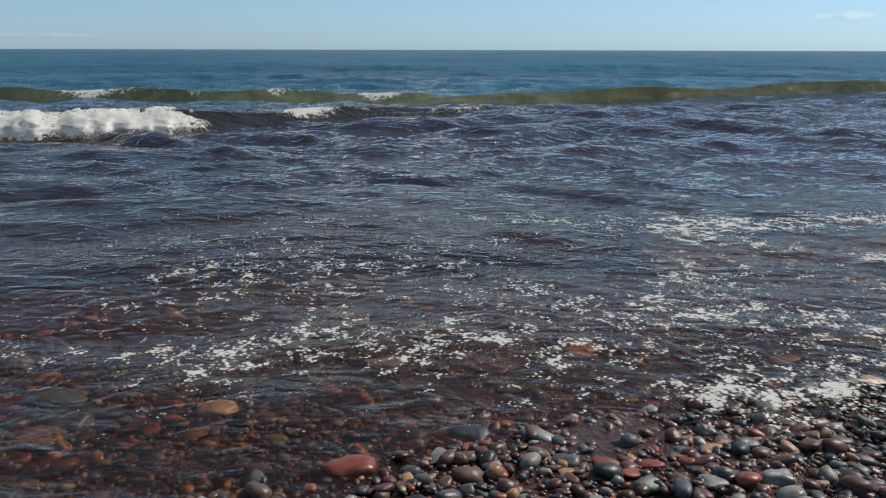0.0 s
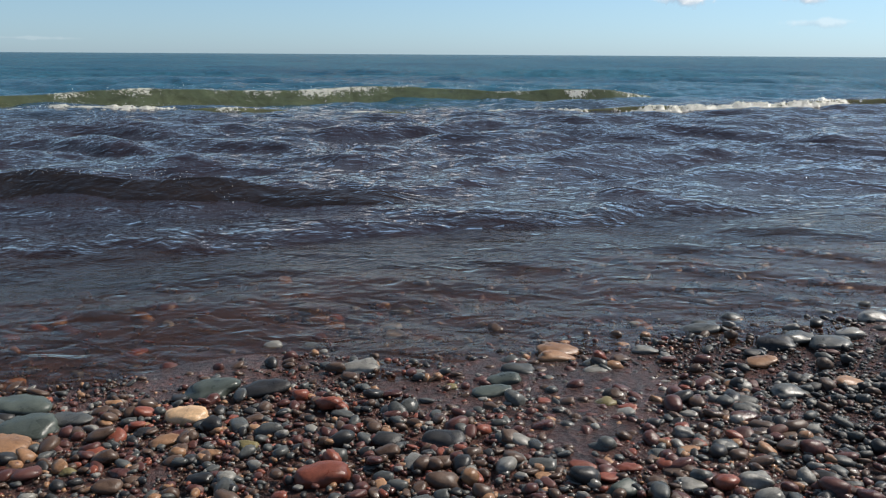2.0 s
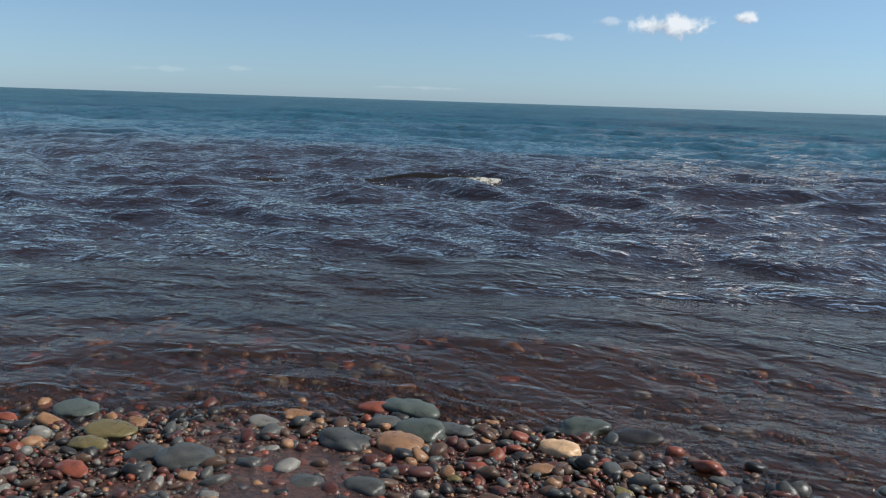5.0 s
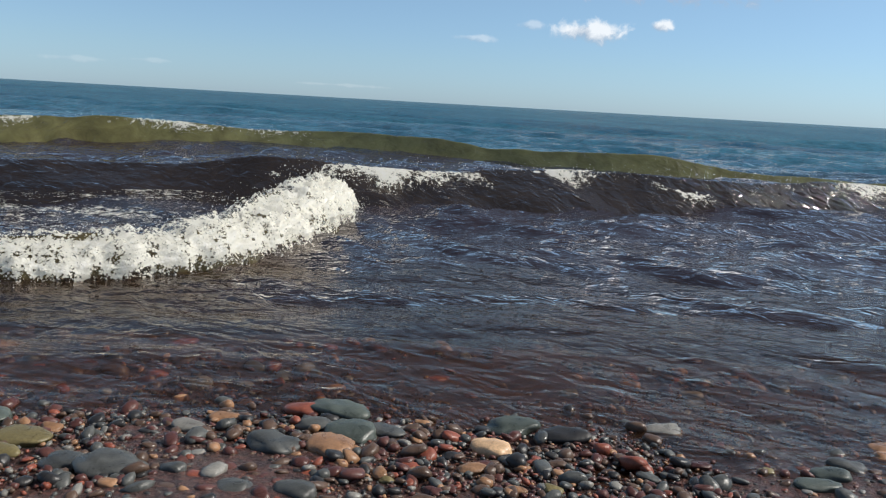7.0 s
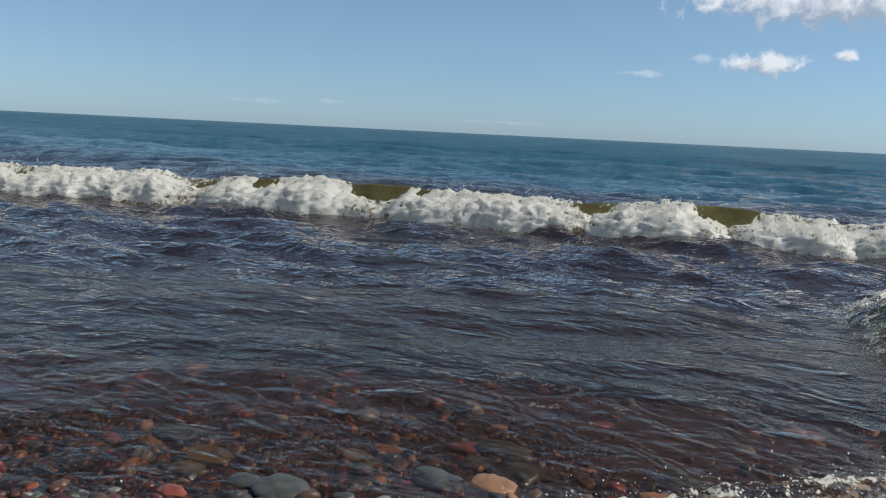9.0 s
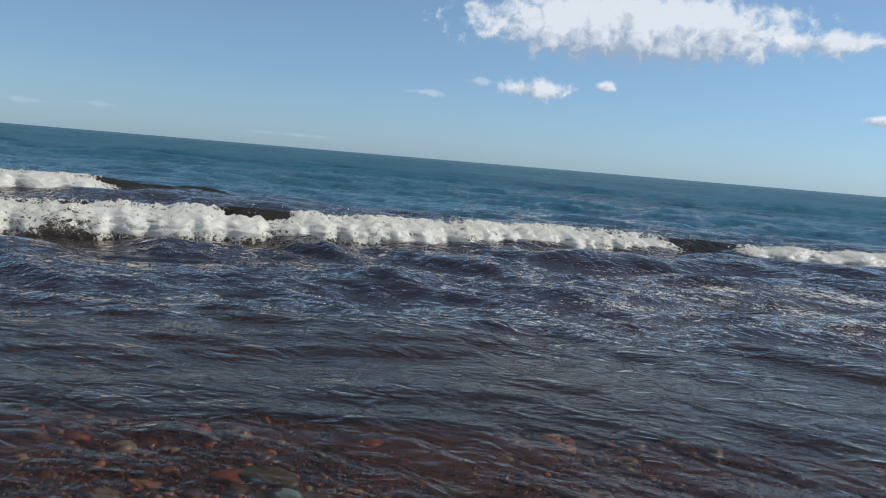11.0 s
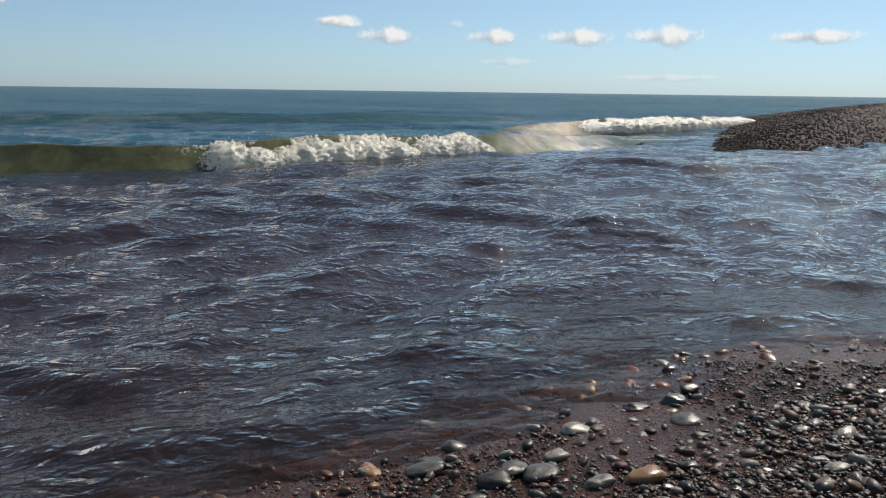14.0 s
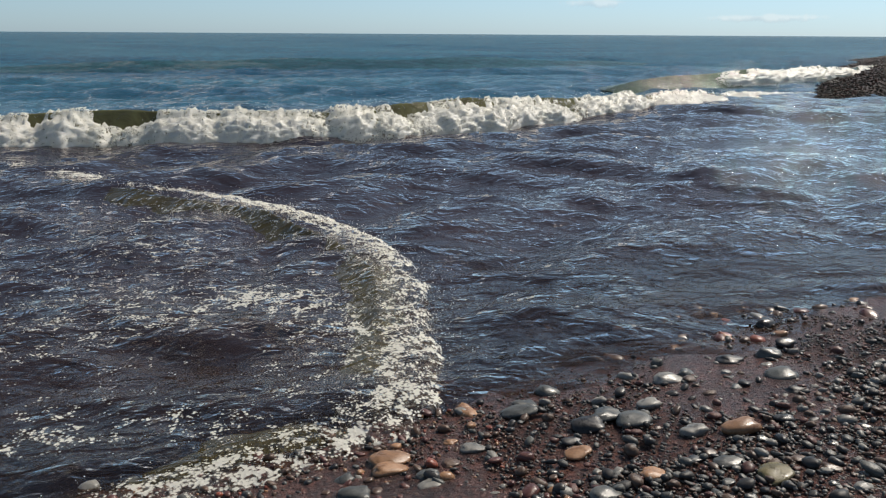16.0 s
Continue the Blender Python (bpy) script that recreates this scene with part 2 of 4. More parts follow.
def foam_material():
    """Foam: white bubbles, thick where "cover" is high and breaking into strands, islands and holes where it is low."""
    m, nt, b, out = material("white_foam")
    pos = node(nt, "ShaderNodeTexCoord").outputs["Object"]
    n1 = node(nt, "ShaderNodeTexNoise", {"Scale": 11.0, "Detail": 8.0, "Roughness": 0.66})
    n2 = node(nt, "ShaderNodeTexVoronoi", {"Scale": 62.0})
    n3 = node(nt, "ShaderNodeTexNoise", {"Scale": 3.0, "Detail": 3.0})
    for n in (n1, n2, n3):
        nt.links.new(pos, n.inputs["Vector"])
    b.inputs["Roughness"].default_value = 0.4
    add = node(nt, "ShaderNodeMath", {1: 0.35}, operation="MULTIPLY_ADD")
    nt.links.new(n2.outputs["Distance"], add.inputs[0])
    nt.links.new(n1.outputs["Fac"], add.inputs[2])
    bump = node(nt, "ShaderNodeBump", {"Strength": 0.5, "Distance": 0.02})
    nt.links.new(add.outputs["Value"], bump.inputs["Height"])
    nt.links.new(bump.outputs["Normal"], b.inputs["Normal"])
    tr = node(nt, "ShaderNodeBsdfTranslucent", {"Color": (0.92, 0.9, 0.82, 1)})
    mx = node(nt, "ShaderNodeMixShader", {"Fac": 0.5})
    nt.links.new(b.outputs[0], mx.inputs[1])
    nt.links.new(tr.outputs[0], mx.inputs[2])
    # strands and holes
    bend = node(nt, "ShaderNodeMixRGB", {"Fac": 0.16}, blend_type="ADD")
    nt.links.new(pos, bend.inputs["Color1"])
    nt.links.new(n3.outputs["Color"], bend.inputs["Color2"])
    net = node(nt, "ShaderNodeTexVoronoi", {"Scale": 13.0}, feature="DISTANCE_TO_EDGE")
    nt.links.new(bend.outputs["Color"], net.inputs["Vector"])
    strand = node(nt, "ShaderNodeMapRange", {"From Min": 0.0, "From Max": 0.22, "To Min": 0.2, "To Max": -0.2})
    nt.links.new(net.outputs["Distance"], strand.inputs["Value"])
    ragged = node(nt, "ShaderNodeMath", {1: 3.2, 2: -1.6}, operation="MULTIPLY_ADD")
    nt.links.new(n1.outputs["Fac"], ragged.inputs[0])
    cover = node(nt, "ShaderNodeAttribute", attribute_name="cover")
    s1 = node(nt, "ShaderNodeMath", operation="ADD")
    s2 = node(nt, "ShaderNodeMath", operation="ADD")
    nt.links.new(cover.outputs["Fac"], s1.inputs[0])
    nt.links.new(strand.outputs["Result"], s1.inputs[1])
    nt.links.new(s1.outputs[0], s2.inputs[0])
    nt.links.new(ragged.outputs[0], s2.inputs[1])
    froth = node(nt, "ShaderNodeMath", {1: -1.0, 2: 0.38}, operation="MULTIPLY_ADD")       # single bubbles at the thin edges
    nt.links.new(n2.outputs["Distance"], froth.inputs[0])
    s3 = node(nt, "ShaderNodeMath", operation="ADD")
    nt.links.new(s2.outputs[0], s3.inputs[0])
    nt.links.new(froth.outputs[0], s3.inputs[1])
    alpha = node(nt, "ShaderNodeMapRange", {"From Min": 0.44, "From Max": 0.84}, interpolation_type="SMOOTHSTEP")
    nt.links.new(s3.outputs[0], alpha.inputs["Value"])
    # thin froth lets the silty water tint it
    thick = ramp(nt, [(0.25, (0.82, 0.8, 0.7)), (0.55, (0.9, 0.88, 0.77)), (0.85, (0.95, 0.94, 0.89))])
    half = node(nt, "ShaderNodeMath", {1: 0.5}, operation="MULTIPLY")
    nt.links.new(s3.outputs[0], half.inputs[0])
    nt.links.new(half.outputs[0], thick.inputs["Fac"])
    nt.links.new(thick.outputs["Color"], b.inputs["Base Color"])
    tp = node(nt, "ShaderNodeBsdfTransparent")
    fin = node(nt, "ShaderNodeMixShader")
    nt.links.new(alpha.outputs["Result"], fin.inputs["Fac"])
    nt.links.new(tp.outputs[0], fin.inputs[1])
    nt.links.new(mx.outputs[0], fin.inputs[2])
    nt.links.new(fin.outputs[0], out.inputs["Surface"])
    return m


def cloud_material():
    m, nt, b, out = material("cloud_vapour")
    nt.nodes.remove(b)
    uv = node(nt, "ShaderNodeTexCoord").outputs["Generated"]
    obj = node(nt, "ShaderNodeTexCoord").outputs["Object"]
    info = node(nt, "ShaderNodeObjectInfo")
    w = node(nt, "ShaderNodeMath", {1: 37.0}, operation="MULTIPLY")
    nt.links.new(info.outputs["Random"], w.inputs[0])
    n1 = node(nt, "ShaderNodeTexNoise", {"Scale": 0.016, "Detail": 8.0, "Roughness": 0.6, "Distortion": 0.4}, noise_dimensions="4D")
    nt.links.new(obj, n1.inputs["Vector"])
    nt.links.new(w.outputs[0], n1.inputs["W"])
    sep = node(nt, "ShaderNodeSeparateXYZ")
    nt.links.new(uv, sep.inputs["Vector"])
    # soft oval envelope with a flatter base
    c = node(nt, "ShaderNodeVectorMath", {1: (0.5, 0.5, 0.42)}, operation="SUBTRACT")
    nt.links.new(uv, c.inputs[0])
    s = node(nt, "ShaderNodeVectorMath", {1: (2.0, 0.0, 2.2)}, operation="MULTIPLY")
    nt.links.new(c.outputs[0], s.inputs[0])
    ln = node(nt, "ShaderNodeVectorMath", operation="LENGTH")
    nt.links.new(s.outputs[0], ln.inputs[0])
    env0 = node(nt, "ShaderNodeMath", {0: 1.0}, operation="SUBTRACT")
    nt.links.new(ln.outputs["Value"], env0.inputs[1])
    env = node(nt, "ShaderNodeMath", operation="MULTIPLY")
    gain = node(nt, "ShaderNodeSeparateColor")
    nt.links.new(info.outputs["Color"], gain.inputs[0])
    nt.links.new(env0.outputs[0], env.inputs[0])
    nt.links.new(gain.outputs[0], env.inputs[1])
    dens = node(nt, "ShaderNodeMath", {1: 2.0}, operation="MULTIPLY_ADD")
    nt.links.new(n1.outputs["Fac"], dens.inputs[0])
    nt.links.new(env.outputs[0], dens.inputs[2])
    a = node(nt, "ShaderNodeMapRange", {"From Min": 1.28, "From Max": 1.9}, interpolation_type="SMOOTHSTEP")
    nt.links.new(dens.outputs[0], a.inputs["Value"])
    # bright tops and shaded grey bases are painted into the cloud's own glow
    shade = node(nt, "ShaderNodeMath", {1: 1.1}, operation="MULTIPLY_ADD")
    nt.links.new(n1.outputs["Fac"], shade.inputs[0])
    nt.links.new(sep.outputs["Z"], shade.inputs[2])
    col = ramp(nt, [(0.72, (0.36, 0.43, 0.53)), (1.15, (0.86, 0.88, 0.9))], shade.outputs[0])
    em = node(nt, "ShaderNodeEmission", {"Strength": 1.0})
    nt.links.new(col.outputs["Color"], em.inputs["Color"])
    tp = node(nt, "ShaderNodeBsdfTransparent")
    thin = node(nt, "ShaderNodeMath", operation="MULTIPLY")
    nt.links.new(a.outputs["Result"], thin.inputs[0])
    nt.links.new(info.outputs["Alpha"], thin.inputs[1])
    mx = node(nt, "ShaderNodeMixShader")
    nt.links.new(thin.outputs[0], mx.inputs["Fac"])
    nt.links.new(tp.outputs[0], mx.inputs[1])
    nt.links.new(em.outputs[0], mx.inputs[2])
    nt.links.new(mx.outputs[0], out.inputs["Surface"])
    return m


M_SAND = sand_material(k=1.1)
M_SPIT = sand_material("dark_spit_gravel", 0.2, 0.7)
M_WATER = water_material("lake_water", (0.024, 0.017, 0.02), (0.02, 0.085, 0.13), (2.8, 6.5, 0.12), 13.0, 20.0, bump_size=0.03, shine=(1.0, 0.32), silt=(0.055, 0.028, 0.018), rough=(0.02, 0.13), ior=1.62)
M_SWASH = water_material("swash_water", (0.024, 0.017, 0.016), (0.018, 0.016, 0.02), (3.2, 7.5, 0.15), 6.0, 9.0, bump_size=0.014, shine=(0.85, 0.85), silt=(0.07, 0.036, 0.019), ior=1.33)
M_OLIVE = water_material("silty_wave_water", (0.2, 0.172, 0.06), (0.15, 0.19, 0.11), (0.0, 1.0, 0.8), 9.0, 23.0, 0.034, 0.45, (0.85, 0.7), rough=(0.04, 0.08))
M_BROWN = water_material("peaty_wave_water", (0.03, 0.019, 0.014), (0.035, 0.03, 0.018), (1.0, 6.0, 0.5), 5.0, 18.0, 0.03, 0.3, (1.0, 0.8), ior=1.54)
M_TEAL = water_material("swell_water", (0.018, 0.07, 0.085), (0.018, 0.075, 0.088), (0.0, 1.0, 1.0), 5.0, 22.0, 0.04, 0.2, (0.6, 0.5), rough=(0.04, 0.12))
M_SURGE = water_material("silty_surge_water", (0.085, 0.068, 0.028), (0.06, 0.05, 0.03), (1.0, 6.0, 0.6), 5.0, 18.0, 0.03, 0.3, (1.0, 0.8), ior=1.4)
for _m in (M_SPIT, M_GRAVEL):                            # porous, drained gravel shines little
    _m.node_tree.nodes["Principled BSDF"].inputs["Specular IOR Level"].default_value = 0.1
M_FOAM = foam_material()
M_CLOUD = cloud_material()


# ---------------------------------------------------------------- helpers for meshes
def mesh_object(name, verts, faces, mat, parent=None, smooth=True):
    me = bpy.data.meshes.new(name)
    me.from_pydata([tuple(v) for v in verts] if not isinstance(verts, np.ndarray) else verts.tolist(), [], faces if isinstance(faces, list) else faces.tolist())
    me.materials.append(mat)
    if smooth:
        me.polygons.foreach_set("use_smooth", [True] * len(me.polygons))
    me.update()
    ob = new(name, me)
    if parent is not None:
        ob.parent = parent
    return ob


def grid_faces(rows, cols):
    i = np.arange((rows - 1) * cols).reshape(rows - 1, cols)[:, :-1].ravel()
    return np.stack([i, i + 1, i + cols + 1, i + cols], 1)


def shore_y(x):
    return np.interp(x, [-9, -4, -2.4, -1.5, 0, 1.1, 2.1, 3.2, 4.5, 6, 9, 16], [-0.5, 1.45, 2.1, 2.5, 2.9, 3.1, 3.3, 3.6, 3.65, 3.3, 2.4, 1.0])


def ground_z(x, y):
    """Beach and lake bed: a gentle shingle slope, then a shelf that falls away."""
    d = shore_y(x) - y
    z = np.where(d > 0, 0.1 * np.minimum(d, 5.0), np.maximum(0.1 * d, -0.28) + np.where(d < -5, (d + 5) * 0.08, 0))
    return np.maximum(z, -3.0)


class Waves:
    """A seeded sum of wind waves, longer ones running shoreward, with warped crests."""

    def __init__(self, seed, lo, hi, count, steep):
        rng = np.random.default_rng(seed)
        self.lam = np.exp(rng.uniform(math.log(lo), math.log(hi), count))
        self.dirs = rng.normal(0, 0.45, count) - math.pi / 2
        self.ph = rng.uniform(0, 6.28, count)
        self.steep = steep * rng.uniform(0.5, 1.5, count)

    def height(self, x, y, cell=0.0):
        wx = x + 0.25 * np.sin(0.9 * y + 0.7 * x) + 0.12 * np.sin(2.3 * x - 1.7 * y)
        wy = y + 0.3 * np.sin(0.8 * x + 0.3 * y) + 0.1 * np.sin(2.9 * x + 1.1 * y)
        z = np.zeros_like(x)
        for lam, a, ph, st in zip(self.lam, self.dirs, self.ph, self.steep):
            k = 2 * math.pi / lam
            fade = np.clip(lam / np.maximum(cell, 1e-6) / 3.0 - 0.6, 0, 1)
            s = np.sin(k * (wx * math.cos(a) + wy * math.sin(a)) + ph)
            z = z + fade * st * lam * (0.75 * s + 0.5 * (1 - np.abs(s)) - 0.18)
        return z


RIPPLES = Waves(4, 0.12, 2.0, 48, 0.0082)
SWELL = Waves(9, 2.5, 22.0, 14, 0.0045)

# ---------------------------------------------------------------- setting: ground and water
def build_ground():
    r = np.concatenate([np.linspace(0.0, 7.0, 101), 7 * np.exp(np.linspace(0.03, math.log(4800 / 7), 110))])
    th = np.radians(np.linspace(-180, 180, 281))
    R, T = np.meshgrid(r, th, indexing="ij")
    x, y = R * np.sin(T), R * np.cos(T)
    z = ground_z(x, y)
    z = np.where(y < -3, np.maximum(z, 0.4), z)
    wob = 0.012 * np.sin(3.1 * x + 1.3 * y) * np.sin(2.3 * y - x) + 0.006 * np.sin(9 * x + 2 * y) * np.sin(8 * y - 3 * x)
    ob = mesh_object("ground", np.stack([x, y, z + np.where(R < 12, wob, 0)], -1).reshape(-1, 3), grid_faces(*x.shape), M_SAND)
    return tagged(ob, "dark wet reddish sand and fine gravel sloping under the lake", "ground", kind="structure")


def build_water():
    r = np.concatenate([1.0 * np.exp(np.linspace(0, math.log(60), 520)), 60 * np.exp(np.linspace(0.03, math.log(4600 / 60), 90))])
    th = np.radians(np.concatenate([np.linspace(-180, -68, 57)[:-1], np.linspace(-68, 62, 620), np.linspace(62, 180, 60)[1:]]))
    R, T = np.meshgrid(r, th, indexing="ij")
    x, y = R * np.sin(T), R * np.cos(T)
    cell = R * 0.006
    near = np.clip((y - shore_y(x)) / 6.5 + 0.15, 0.12, 1)
    z = near * RIPPLES.height(x, y, cell) + np.clip((R - 6) / 12, 0, 1) * np.clip(1.6 - R / 400, 0, 1) * SWELL.height(x, y, cell)
    z = z - 0.4 * np.clip(1 - (y - shore_y(x) - 1.3) / 1.2, 0, 1) ** 2
    ob = mesh_object("water", np.stack([x, y, z], -1).reshape(-1, 3), grid_faces(*x.shape), M_WATER)
    return tagged(ob, "rippled lake water, peaty brown inshore and blue offshore", "lake", kind="structure")


def build_swash():
    """A thin sheet of water that runs up the beach and drains back, under the lake's level further out."""
    xs, ys = np.arange(-7.0, 8.0, 0.036), np.concatenate([np.arange(0.9, 5.0, 0.024), np.arange(5.0, 9.0, 0.05)])
    y, x = np.meshgrid(ys, xs, indexing="ij")
    out = np.clip((y - shore_y(x) - 0.6) / 3.6, 0, 1)
    z = (0.24 + 0.36 * out) * RIPPLES.height(x + 3.0, y + 5.0, 0.03) - 0.17 * out ** 1.5
    ob = mesh_object("swash", np.stack([x, y, z], -1).reshape(-1, 3), grid_faces(*x.shape), M_SWASH)
    return tagged(ob, "thin sheet of brown water running up the beach", "water", kind="structure")


swash = build_swash()
ground = build_ground()
water = build_water()


def build_spit():
    u = np.linspace(0, 1, 160)
    v = np.linspace(-1, 1, 60)
    U, V = np.meshgrid(u, v, indexing="ij")
    s = 80 * U ** 1.6
    half = 0.25 + np.minimum(0.25 * s, 10.0)
    hgt = 1.2 * (1 - np.exp(-(s / 18) ** 1.5)) + 0.14
    ax, ay = 0.84, 0.54
    x = 12.7 + ax * s - ay * (V * half)
    y = 15.2 + ay * s + ax * (V * half) + 0.4 * np.sin(s * 0.35) * (1 - np.abs(V))
    z = hgt * (1 - np.abs(V) ** 1.2) - 0.12 + 0.03 * np.sin(3 * x) * np.sin(2.7 * y)
    ob = mesh_object("gravel_spit", np.stack([x, y, z], -1).reshape(-1, 3), grid_faces(*x.shape), M_SPIT)
    tagged(ob, "long low spit of dark wet shingle across the river mouth", "gravel spit", kind="structure")
    return np.stack([x, y, z], -1)


SPIT = build_spit()

# ---------------------------------------------------------------- clouds, far behind everything
def build_cloud(az, el, w, h):
    d = 3200.0
    a, e = radians(az), radians(el)
    W, H = d * radians(w) * 1.28, d * radians(h) * 1.45
    n = 12
    vs, fs = [], []
    for j in range(n + 1):
        for i in range(n + 1):
            p, q = i / n - 0.5, j / n - 0.5
            vs.append((W * p, 40 * (p * p + q * q), H * q))
    fs = grid_faces(n + 1, n + 1)
    ob = mesh_object("cloud", np.array(vs), fs, M_CLOUD)
    ob.matrix_world = pose(-d * math.sin(a) * math.cos(e), d * math.cos(a) * math.cos(e), d * math.sin(e), 0, 0, az)
    ob.color = (1.9 if w > 15 else 1.25, 1, 1, 0.12 if h < 0.6 and az > 20 else 0.3 if h < 0.75 else 0.84)
    big = "broad white and grey cumulus cloud" if w > 15 else ("thin streak of pale cloud low over the lake" if h < 0.75 else "small white fair-weather cloud in a blue sky")
    return tagged(ob, big, "cloud", group="clouds over the lake")


CLOUDS_WEST = [(7.8, 5.7, 6.1, 1.8), (3.2, 6.1, 2.0, 1.0), (11.9, 5.8, 2.5, 0.7), (1.5, 10.6, 24.0, 5.0), (-10.7, 9.6, 9.8, 1.8), (-14.2, 4.8, 2.5, 0.8),
               (15.8, 4.7, 3.7, 0.6), (42.3, 1.6, 4.9, 0.5), (37.7, 1.8, 3.3, 0.4), (25.1, 0.9, 7.4, 0.3)]
CLOUDS_EAST = [(-15.0, 4.8, 3.7, 1.0), (-18.4, 4.0, 4.5, 1.4), (-25.9, 4.0, 4.1, 1.3), (-31.7, 4.0, 5.3, 1.4), (-37.6, 4.1, 5.7, 1.6), (-26.1, 8.2, 2.9, 1.2),
               (-30.8, 7.8, 4.5, 1.8), (-33.3, 8.1, 1.6, 1.0), (-18.6, 8.5, 2.5, 0.9), (-27.0, 2.2, 4.9, 0.7), (-46.9, 3.9, 6.1, 1.1), (-37.9, 1.2, 9.0, 0.6), (-23.0, 4.7, 1.6, 0.6)]
for row in CLOUDS_WEST + CLOUDS_EAST:
    build_cloud(*row)


# ---------------------------------------------------------------- waves
def resample(path, step):
    p = np.array(path, float)
    for _ in range(3):                                   # round the corners
        q = np.empty((2 * len(p) - 2, 2))
        q[0::2], q[1::2] = 0.75 * p[:-1] + 0.25 * p[1:], 0.25 * p[:-1] + 0.75 * p[1:]
        p = np.vstack([p[:1], q, p[-1:]])
    seg = np.hypot(*np.diff(p, axis=0).T)
    s = np.concatenate([[0], np.cumsum(seg)])
    t = np.linspace(0, s[-1], max(4, int(s[-1] / step)))
    c = np.stack([np.interp(t, s, p[:, 0]), np.interp(t, s, p[:, 1])], 1)
    d = np.gradient(c, axis=0)
    d /= np.hypot(d[:, 0], d[:, 1])[:, None]
    return c, np.stack([d[:, 1], -d[:, 0]], 1), t / s[-1]


def fract(p, octaves=4):
    return noise.fractal(Vector(p), 0.9, 2.1, octaves)


def wave_body(path, centre, H, wf, wb, mat, parent, step, name="swell", power=1.35, ends=0.12, sink=0.06, cols=30):
    """The smooth hump of a wave along its crest: steep to the front, long to the back."""
    c, nrm, u = resample(path, step)
    hs = np.interp(u, np.linspace(0, 1, len(H)), H) * np.clip(np.minimum(u, 1 - u) / ends, 0, 1) ** 0.6
    s = np.concatenate([np.linspace(1, 0, cols // 2) ** 1.3 * wf, -np.linspace(0.04, 1, cols - cols // 2) * wb])
    S, HS = np.meshgrid(s, hs)
    wav = 0.12 * wf * np.sin(u * 23 + 1.3)[:, None] * np.clip(1 - np.abs(S) / wf, 0, 1)
    X = c[:, 0:1] + nrm[:, 0:1] * (S + wav)
    Y = c[:, 1:2] + nrm[:, 1:2] * (S + wav)
    g = np.where(S > 0, np.clip(1 - S / wf, 0, 1) ** power, np.clip(1 + S / wb, 0, 1) ** 2.2)
    Z = HS * (g * 1.0 + 0.09 * g * np.sin(u * 31)[:, None]) - sink - 0.09 * (1 - g) ** 5 + 0.8 * RIPPLES.height(X, Y, step * 1.5) * np.clip(1.2 - g, 0.55, 1)
    return mesh_object(name, np.stack([X - centre[0], Y - centre[1], Z], -1).reshape(-1, 3), grid_faces(*X.shape)[:, ::-1], mat, parent)


def set_cover(ob, values):
    ob.data.attributes.new("cover", "FLOAT", "POINT").data.foreach_set("value", [float(v) for v in values])
    return ob


